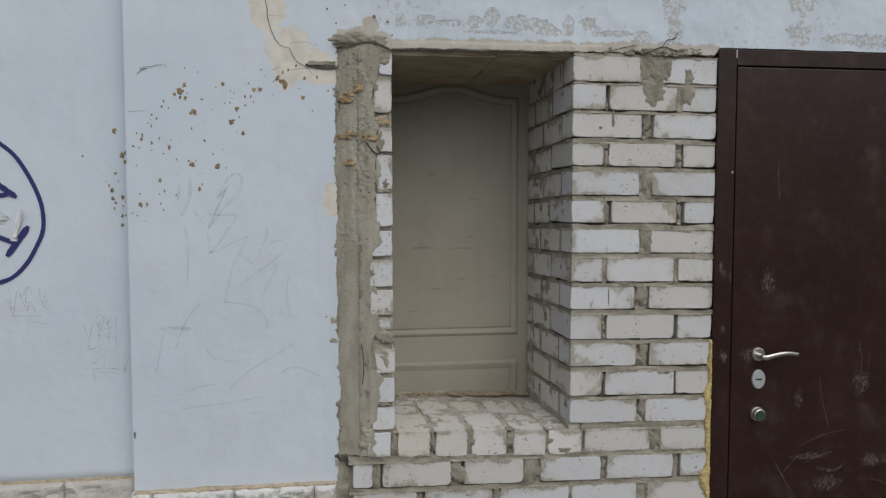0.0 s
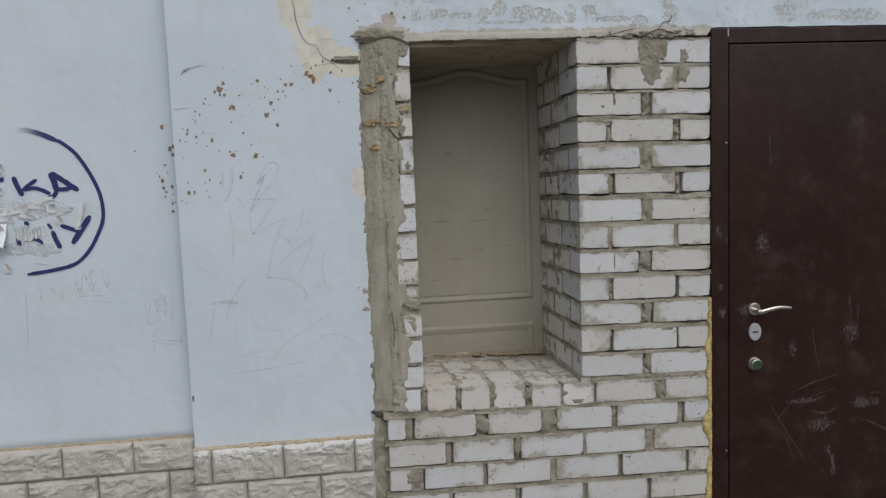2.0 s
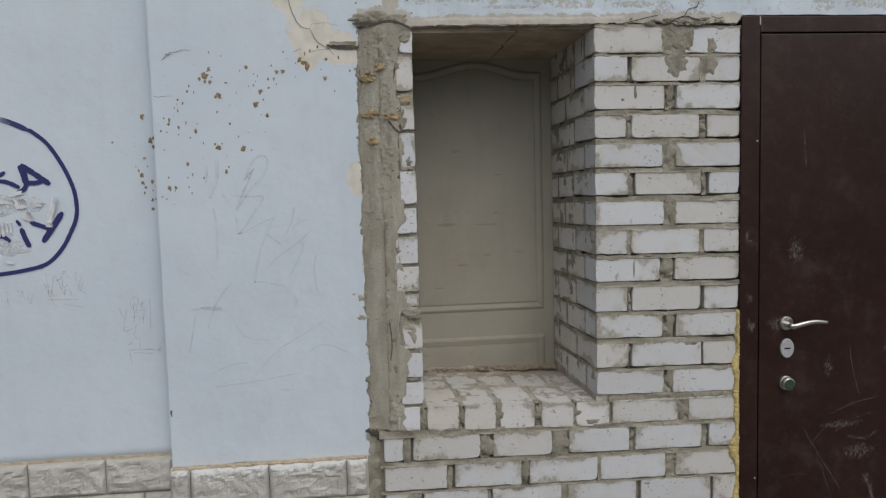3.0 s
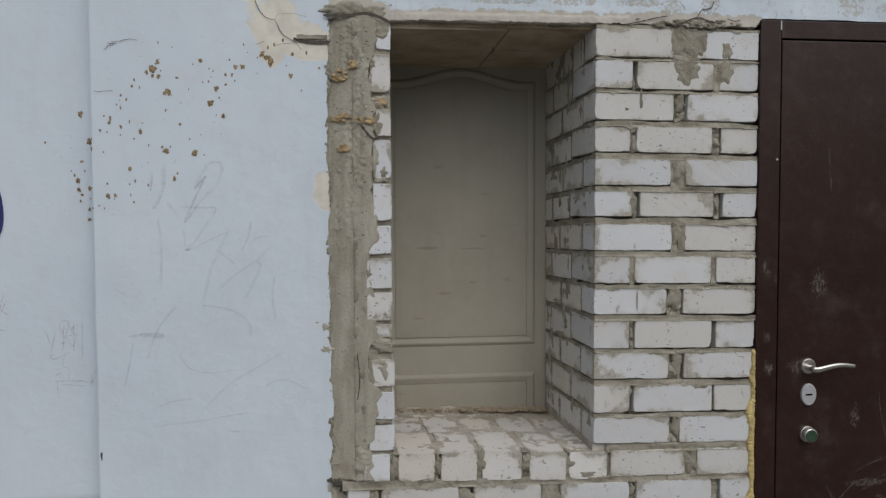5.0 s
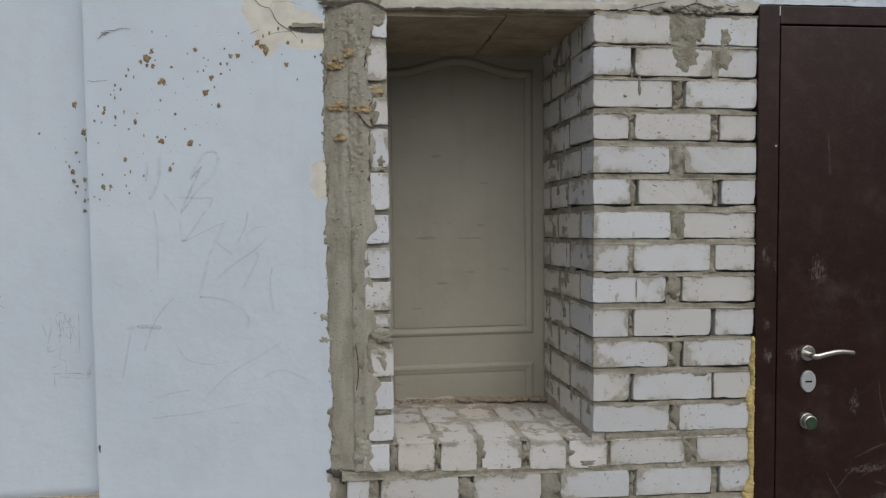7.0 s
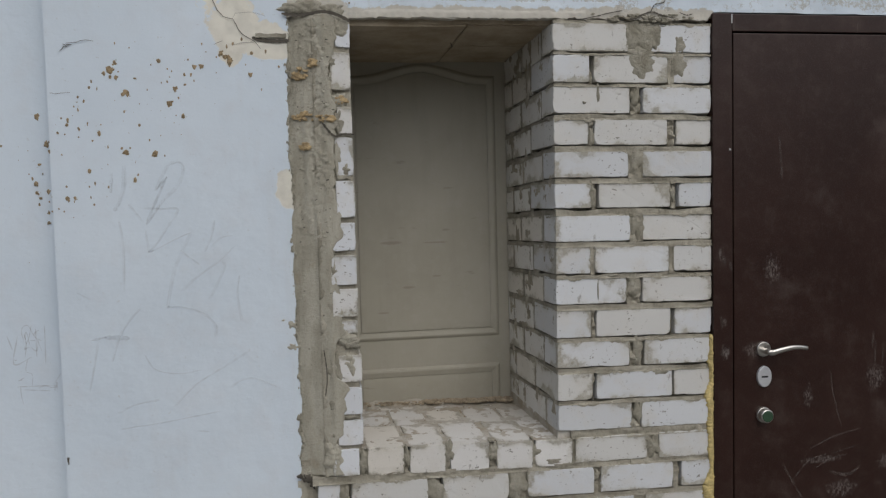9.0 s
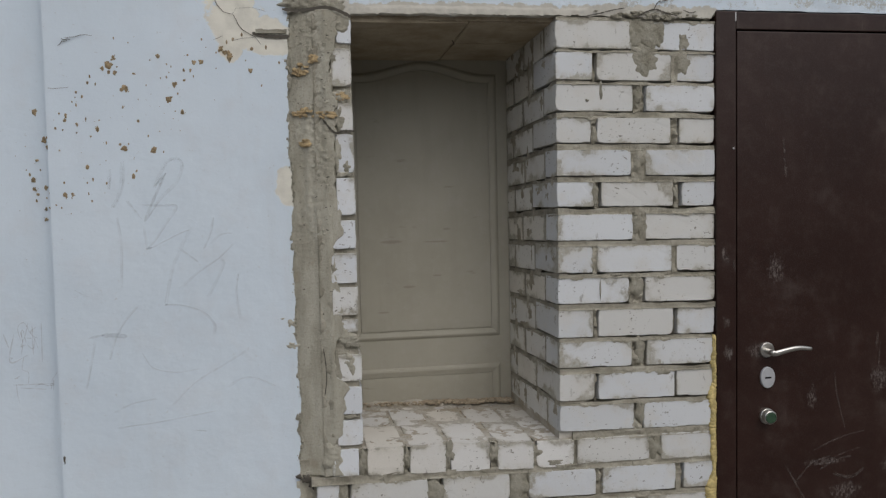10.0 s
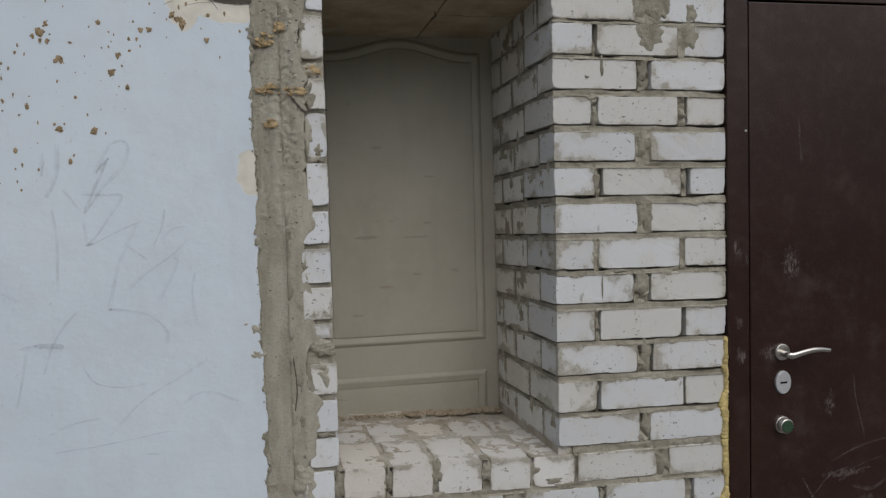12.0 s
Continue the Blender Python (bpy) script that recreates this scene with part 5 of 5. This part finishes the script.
# ---- loose mortar on the niche's floor ----
bm = bmesh.new()
rng = random.Random(8)
for i in range(210):
    x = -0.62 + 0.61 * rng.random() ** 0.75
    y = DEPTH - 0.012 - 0.045 * rng.random() ** 2
    s = rng.uniform(0.003, 0.010) * (1.25 if x > -0.36 else 0.7)
    lump(bm, x, y, 0.7625 - 0.031 * (x + 0.3) + s * 0.3 + 0.010 * max(0, n1(x * 14, 2.0)) * (x > -0.36), s * 1.5, s, s * 0.7, i * 0.9, 0.5)
for i in range(60):
    s = rng.uniform(0.001, 0.004)
    lump(bm, rng.uniform(-0.62, -0.02), rng.uniform(0.05, 0.58), 0.768, s, s, s * 0.7, i, 0.5)
tagged(part("mortar_debris", bm, DEBRIS), "crumbled tan mortar along the foot of the door", "debris", kind="stuff")

# ---- bricks ----
def brick_mesh(name, sx, sy, sz, seed, mat):
    """A pressed block with worn, ragged arrises and a few broken corners on its face."""
    rng = random.Random(seed)
    nx, nz = max(3, round(sx / 0.012)), max(3, round(sz / 0.012))
    hx, hz = sx / 2, sz / 2
    ring = [(-hx + sx * i / nx, -hz) for i in range(nx)] + [(hx, -hz + sz * k / nz) for k in range(nz)]
    ring += [(-x, -z) for x, z in ring]
    n = len(ring)
    chips = []
    for x, z in ring:
        wear = max(0.0, n1(x * 55 + seed, z * 55, seed * 0.37)) * 0.0030 + max(0.0, n1(x * 16, z * 16 + seed, 4.0) - 0.28) * 0.012
        chips.append(wear + 0.0009 * rng.random())
    for corner in (0, nx, nx + nz, 2 * nx + nz):
        bite = 0.0015 + 0.0065 * rng.random() ** 2
        chips[corner] = max(chips[corner], bite)
        for side in (-1, 1):
            chips[(corner + side) % n] = max(chips[(corner + side) % n], 0.45 * bite)
    bm = bmesh.new()

    def loop(y, inset, chip):
        out = []
        for (x, z), c in zip(ring, chips):
            d = inset + chip * c
            fx, fz = (1 - d / hx) if abs(abs(x) - hx) < 1e-6 else 1.0, (1 - d / hz) if abs(abs(z) - hz) < 1e-6 else 1.0
            out.append(bm.verts.new((x * fx, y + rng.uniform(-0.0006, 0.0006), z * fz)))
        return out

    loops = [loop(-sy / 2, 0.0010, 1.0), loop(-sy / 2 + 0.0018, 0.0, 0.75), loop(-sy / 2 + 0.02, 0.0, 0.12), loop(sy / 2, 0.0, 0.0)]
    for a, b in zip(loops, loops[1:]):
        for i in range(n):
            bm.faces.new((a[i], a[(i + 1) % n], b[(i + 1) % n], b[i]))
    bm.faces.new(loops[0])
    bm.faces.new(loops[-1])
    bmesh.ops.recalc_face_normals(bm, faces=bm.faces)
    return mesh_of(name, bm, mat)


brick_cache = {}
brick_rng = random.Random(77)


def brick(x0, x1, y0, y1, z0, z1, mat=BRICK, tilt=0.3, lean=0.0, pitch=0.0):
    """One brick between the given faces, from a stock of a few shapes; lean: fall to the right, pitch: fall inwards, per metre."""
    size = (x1 - x0, y1 - y0, z1 - z0)
    key = (tuple(round(s / 0.02) * 0.02 for s in size), mat.name, brick_rng.randrange(5))
    if key not in brick_cache:
        brick_cache[key] = (brick_mesh("brick", *size, len(brick_cache) * 13 + 5, mat), size)
    mesh, made = brick_cache[key]
    turn = [brick_rng.uniform(-tilt, tilt) for _ in range(3)]
    turn[0] -= math.degrees(pitch)
    turn[1] += math.degrees(lean)
    m = pose((x0 + x1) / 2, (y0 + y1) / 2 + brick_rng.uniform(-0.0025, 0.0025), (z0 + z1) / 2, *turn)
    piece("brick", mesh, brick_wall, m @ Matrix.Diagonal((*[s / d for s, d in zip(size, made)], 1)))


joint_rng = random.Random(19)


JAMB = pose(0.002, 0, 0, 0, 0, -90)


def bed_joint(x0, x1, z0, z1, turn=None, lean=0.0):
    """Mortar between two courses, nearly flush and here and there lapped over the bricks, with a ragged gap under the upper course."""
    seed = joint_rng.uniform(0, 60)
    bm = bmesh.new()

    def lap(x):
        return 0.013 * max(0.0, n1(x * 13 + seed, seed + 5) + 0.55 * n1(x * 46, seed) + 0.3 * n1(x * 120, seed) - 0.10)

    def front(x, z):
        y = 0.0025 + 0.0065 * n1(x * 13 + seed, z * 40, seed) + 0.003 * n1(x * 55, z * 55, seed)
        return min(y, -0.0016 + 0.0008 * n1(x * 70, z * 70, seed)) if z < z0 - lean * x + 0.0015 else y

    slab(bm, lambda z: x0, lambda z: x1, lambda x: z0 - lean * x - 0.0010 - lap(x),
         lambda x: z1 - lean * x - 0.0022 - 0.010 * max(0.0, n1(x * 9 + seed, seed) + 0.10) + 0.011 * max(0.0, n1(x * 14, seed + 2) - 0.26), front, 0.03, 0.0040, 0.0)
    ob = part("bed_joint", bm, JAMB_JOINT if turn else JOINT, brick_wall)
    if turn:
        ob.matrix_basis = turn


def head_joint(x0, x1, z0, z1, turn=None, style=""):
    """Mortar between two bricks of a course: flush, rough (drawn back, with holes) or gap (nearly empty)."""
    seed = joint_rng.uniform(0, 60)
    back = 0.002 + 0.016 * joint_rng.random() ** 2
    open_side = joint_rng.choice((0.0, 0.003, 0.005, 0.007))
    rough = 0.006
    if style == "flush":
        back, open_side = 0.0015, 0.0
    elif style == "rough":
        back, open_side, rough = 0.008, 0.004, 0.020
    elif style == "gap":
        back, open_side, rough = 0.016, 0.004, 0.012
    bm = bmesh.new()

    def lap(z, k):
        return 0.012 * max(0.0, n1(z * 24, seed + k) + 0.6 * n1(z * 70, seed + k) - 0.12) * (style != "gap")

    def front(x, z):
        y = max(back - 0.012, back + rough * n1(x * 40, z * 42 + seed, seed) + 0.4 * rough * n1(x * 80, z * 90, seed))
        return min(y, -0.0016) if x < x0 + 0.001 or x > x1 - 0.001 else y

    slab(bm, lambda z: x0 - 0.001 - lap(z, 3.0), lambda z: x1 + lap(z, 9.0) if open_side == 0 else x1 - 0.0015 - open_side + 0.006 * n1(z * 30, seed), lambda x: z0 - 0.004, lambda x: z1 + 0.004, front, 0.03, 0.0045, 0.0)
    ob = part("head_joint", bm, JAMB_JOINT if turn else JOINT, brick_wall)
    if turn:
        ob.matrix_basis = turn


# pier between niche and door, thirteen courses: (top, bottom, brick ends along the face, joint styles, joints along the jamb)
PIER = (
    (2.111, 2.021, (0.0, 0.257, 0.300), ("flush",), (0.110, 0.355)),
    (2.012, 1.922, (0.0, 0.124, 0.138, 0.394, 0.411), ("gap", "flush"), (0.240, 0.495)),
    (1.910, 1.824, (0.0, 0.262, 0.304), ("rough",), (0.118, 0.374)),
    (1.805, 1.722, (0.0, 0.119, 0.137, 0.390, 0.420), ("rough", "rough"), (0.250, 0.512)),
    (1.702, 1.618, (0.0, 0.253, 0.302), ("flush",), (0.116, 0.362)),
    (1.599, 1.518, (0.0, 0.127, 0.151, 0.400, 0.429), ("gap", "gap"), (0.270, 0.500)),
    (1.495, 1.410, (0.0, 0.257, 0.301), ("flush",), (0.118, 0.398)),
    (1.392, 1.305, (0.0, 0.119, 0.132, 0.392, 0.409), ("flush", "flush"), (0.246, 0.512)),
    (1.289, 1.205, (0.0, 0.244, 0.298), ("rough",), (0.128, 0.380)),
    (1.185, 1.095, (0.0, 0.120, 0.136, 0.397, 0.411), ("rough", "gap"), (0.250, 0.520)),
    (1.082, 0.996, (0.0, 0.251, 0.302), ("rough",), (0.134, 0.384)),
    (0.977, 0.888, (0.0, 0.121, 0.134, 0.401, 0.407), ("gap", "gap"), (0.246, 0.508)),
    (0.874, 0.787, (0.0, 0.257, 0.290), ("rough",), (0.126, 0.392)))
for row, (z1, z0, xs, styles, jamb) in enumerate(PIER):
    lean = 0.005 + 0.0013 * row
    above = PIER[row - 1][1] if row else 2.124
    bed_joint(0.004, DOOR_L, z1, above, None, lean)
    bed_joint(-DEPTH, -0.004, z1, above if row else z1 + 0.013, JAMB, -0.032)
    for y in jamb:
        head_joint(-y - 0.012, -y, z0 - 0.032 * y, z1 - 0.032 * y, JAMB, joint_rng.choice(("rough", "gap", "rough", "flush")))
    for (a, b), style in zip(zip(xs[1::2], xs[2::2]), styles):
        fall = lean * (a + b) / 2
        head_joint(a, b, z0 - fall, z1 - fall, None, style)
    ends = (*xs, 0.5455)
    for k, (a, b) in enumerate(zip(ends[::2], ends[1::2])):
        fall = lean * (a + b) / 2
        deep = jamb[0] if k == 0 else 0.12
        brick(a, b, 0.0, deep, z0 - fall, z1 - fall, BRICK, 0.3, lean)
    for a, b in ((jamb[0] + 0.012, jamb[1]), (jamb[1] + 0.012, DEPTH - 0.003)):
        fall = 0.032 * (a + b) / 2
        brick(0.0015, 0.12, a, b, z0 - fall, z1 - fall, JAMB_BRICK, 0.3, 0.0, 0.032)

# the sill: headers at the front, two more rows behind, falling slightly inwards
def z_sill(y):
    return 0.776 - 0.026 * y / DEPTH


def sill_brick(x0, x1, y0, y1):
    top = z_sill((y0 + y1) / 2) + brick_rng.uniform(-0.0015, 0.0015) - 0.031 * ((x0 + x1) / 2 + 0.3)
    brick(x0, x1, y0, y1, top - 0.089, top, SILL_BRICK, 0.25, 0.031)


for x0, x1 in ((-0.628, -0.511), (-0.493, -0.377), (-0.361, -0.231), (-0.209, -0.087), (-0.080, 0.049)):
    sill_brick(x0, x1, 0.0, 0.250)
for x0, x1 in ((-0.634, -0.518), (-0.506, -0.388), (-0.374, -0.250), (-0.236, -0.113), (-0.100, 0.014)):
    sill_brick(x0, x1, 0.262, 0.502)
for x0, x1 in ((-0.634, -0.400), (-0.385, -0.150), (-0.135, 0.014)):
    sill_brick(x0, x1, 0.514, DEPTH)
bm = bmesh.new()
cols, rows_, lattice = 150, 145, []
for k in range(rows_ + 1):
    y = 0.004 + (DEPTH - 0.004) * k / rows_
    line = []
    for i in range(cols + 1):
        x = X_LEFT - 0.004 + 0.652 * i / cols
        spread = 0.0052 * n1(x * 11, y * 11, 5.0) + 0.004 * n1(x * 34, y * 34, 2.0) + 0.0022 * n1(x * 90, y * 90, 3.0)
        pile = 0.006 * max(0.0, (y - 0.42) / 0.2) * (0.6 + n1(x * 9, y * 9, 8.0)) + 0.014 * max(0.0, (y - 0.545) / 0.075) ** 2 * (0.9 + 0.6 * n1(x * 16, y * 6, 3.0))
        line.append(bm.verts.new((x, y, z_sill(0.125 if y < 0.256 else 0.38 if y < 0.508 else 0.567) - 0.031 * (x + 0.3) - 0.0012 + spread + pile)))
    lattice.append(line)
for k in range(rows_):
    for i in range(cols):
        bm.faces.new((lattice[k][i], lattice[k][i + 1], lattice[k + 1][i + 1], lattice[k + 1][i]))
bmesh.ops.recalc_face_normals(bm, faces=bm.faces)
part("sill_mortar", bm, SILL_MORTAR, brick_wall, "tan mortar smeared over the sill bricks", smooth=True)
# mortar bed under the jamb's lowest course
bm = bmesh.new()
rough_box(bm, 0.001, 0.05, 0.012, DEPTH, 0.725, 0.786, 0.008, 0.0022, 30, 4.0, False)
part("bed_joint", bm, SILL_MORTAR, brick_wall)
brick(0.057, 0.309, 0.0, 0.12, 0.676, 0.760, BRICK, 0.3, 0.010)
brick(0.350, 0.541, 0.0, 0.12, 0.669, 0.759, BRICK, 0.3, 0.012)
brick(-0.735, -0.652, 0.0, 0.12, 0.696, 0.781, OLD_BRICK)

SILL_X = (-0.735, -0.647, -0.628, -0.511, -0.491, -0.377, -0.359, -0.231, -0.207, -0.087, -0.078, 0.049, 0.058, 0.304, 0.352, 0.541)
for x0, x1 in zip(SILL_X[1::2], SILL_X[2::2]):
    head_joint(x0, x1, 0.688 - 0.018 * x0, 0.764 - 0.018 * x0)
bed_joint(0.045, DOOR_L, 0.760, 0.788, None, 0.018)

# courses under the sill
COURSES = (
    (0.576, 0.664, (-0.785, -0.714, -0.682, -0.436, -0.389, -0.170, -0.107, 0.122, 0.144, 0.402, 0.431, 0.541)),
    (0.468, 0.558, (-0.785, -0.559, -0.532, -0.285, -0.257, 0.001, 0.011, 0.262, 0.300, 0.541)),
    (0.369, 0.459, (-0.786, -0.700, -0.648, -0.410, -0.396, -0.137, -0.113, 0.148, 0.164, 0.438, 0.446, 0.541)),
    (0.262, 0.349, (-0.778, -0.553, -0.533, -0.283, -0.260, -0.005, 0.014, 0.268, 0.285, 0.541)),
    (0.160, 0.247, (-0.786, -0.670, -0.655, -0.405, -0.391, -0.135, -0.116, 0.134, 0.150, 0.400, 0.415, 0.541)),
    (0.058, 0.145, (-0.778, -0.553, -0.533, -0.283, -0.260, -0.010, 0.008, 0.258, 0.275, 0.541)))
for n, (z0, z1, xs) in enumerate(COURSES):
    for x0, x1 in zip(xs[1::2], xs[2::2]):
        mid = -0.015 * ((x0 + x1) / 2 + 0.1)
        head_joint(x0, x1, z0 + mid, z1 + mid)
    above = COURSES[n - 1][0] if n else 0.690
    for x0, x1 in ((-0.80, -0.45), (-0.45, -0.1), (-0.1, 0.25), (0.25, DOOR_L)):
        bed_joint(x0, x1, z1 - 0.0015, above - 0.0015, None, 0.015)
    for x0, x1 in zip(xs[::2], xs[1::2]):
        mid = -0.015 * ((x0 + x1) / 2 + 0.1)
        brick(x0, x1, 0.0, 0.12, z0 + mid, z1 + mid, BRICK, 0.3, 0.015)

# bricks of the toothed edge left of the niche: (bottom, top, left end)
for z0, z1, x0 in ((2.026, 2.098, -0.690), (1.898, 2.014, -0.704), (1.765, 1.850, -0.690), (1.636, 1.756, -0.700), (1.508, 1.622, -0.700), (1.403, 1.492, -0.722), (1.299, 1.392, -0.722),
                   (1.199, 1.286, -0.722), (1.147, 1.188, -0.700), (0.993, 1.077, -0.722), (0.890, 0.976, -0.718), (0.793, 0.872, -0.716)):
    brick(x0, X_LEFT + (0.004 if z1 < 1.1 else -0.002), 0.0, 0.20, z0, z1, OLD_BRICK, 0.8)

# mortar dragged over the jamb
jamb_rng = random.Random(23)
for k in range(44):
    row = jamb_rng.randrange(13)
    y = jamb_rng.choice((0.127, 0.243, 0.381, 0.499, 0.06, 0.31, 0.56)) + jamb_rng.uniform(-0.03, 0.03)
    cz = PIER[row][0] - 0.032 * y + jamb_rng.uniform(-0.045, 0.004)
    bm = bmesh.new()
    blob(bm, -y, cz, jamb_rng.uniform(0.008, 0.032), jamb_rng.uniform(0.012, 0.045), 0.0015, 0.004, 2.9 * k + 0.7, 0.8)
    part("mortar_smear", bm, JAMB_SMEAR, brick_wall, smooth=True).matrix_basis = JAMB

for k, (y, cz, ry, rz) in enumerate(((0.42, 2.02, 0.055, 0.050), (0.30, 1.99, 0.026, 0.065), (0.52, 1.775, 0.055, 0.030), (0.50, 1.665, 0.055, 0.026), (0.47, 1.41, 0.030, 0.050), (0.16, 1.875, 0.018, 0.045), (0.20, 1.575, 0.055, 0.024),
                                     (0.33, 1.43, 0.045, 0.020), (0.22, 1.29, 0.05, 0.016), (0.45, 1.20, 0.05, 0.014), (0.40, 1.085, 0.06, 0.014), (0.33, 1.70, 0.012, 0.045), (0.40, 1.66, 0.008, 0.045), (0.25, 2.04, 0.012, 0.045))):
    bm = bmesh.new()
    blob(bm, -y, cz, ry, rz, 0.0010, 0.0030, 3.7 * k + 90, 0.95)
    part("mortar_smear", bm, JAMB_SMEAR, brick_wall, smooth=True).matrix_basis = JAMB

# mortar trowelled over joints and bricks
for k, (cx, cz, rx, rz) in enumerate((
        (0.300, 2.070, 0.072, 0.050), (0.300, 1.985, 0.055, 0.056), (0.350, 2.078, 0.036, 0.034), (0.528, 2.134, 0.022, 0.017), (0.36, 2.126, 0.10, 0.010), (0.335, 2.050, 0.028, 0.034), (0.432, 1.978, 0.036, 0.048), (0.437, 2.046, 0.021, 0.030), (0.30, 2.01, 0.05, 0.03),
        (0.279, 1.878, 0.016, 0.026), (0.279, 1.663, 0.019, 0.045), (0.279, 1.456, 0.019, 0.048), (0.270, 1.258, 0.024, 0.040), (0.280, 1.040, 0.018, 0.045), (0.281, 0.835, 0.016, 0.04),
        (0.330, 0.716, 0.030, 0.044), (-0.412, 0.622, 0.042, 0.036), (-0.140, 0.619, 0.038, 0.044), (-0.092, 0.728, 0.034, 0.026), (-0.640, 0.735, 0.016, 0.042), (-0.700, 0.622, 0.016, 0.044), (0.02, 0.672, 0.040, 0.016),
        (-0.690, 0.430, 0.032, 0.036), (-0.27, 0.525, 0.014, 0.04), (-0.02, 0.69, 0.035, 0.010), (-0.365, 0.745, 0.018, 0.032), (-0.50, 0.742, 0.011, 0.038), (-0.218, 0.735, 0.016, 0.030),
        (0.153, 1.885, 0.0055, 0.028), (0.1435, 1.247, 0.0030, 0.044), (0.105, 1.858, 0.007, 0.005), (0.128, 1.562, 0.012, 0.042), (0.128, 1.745, 0.010, 0.03), (0.405, 1.560, 0.012, 0.024), (0.20, 1.295, 0.022, 0.006), (0.36, 0.965, 0.04, 0.012), (-0.30, 0.46, 0.03, 0.014), (0.131, 0.63, 0.012, 0.02))):
    bm = bmesh.new()
    blob(bm, cx, cz, rx, rz, 0.0012, 0.0036, 1.7 * k + 0.4, 0.6)
    part("mortar_smear", bm, SMEAR, brick_wall, smooth=True)
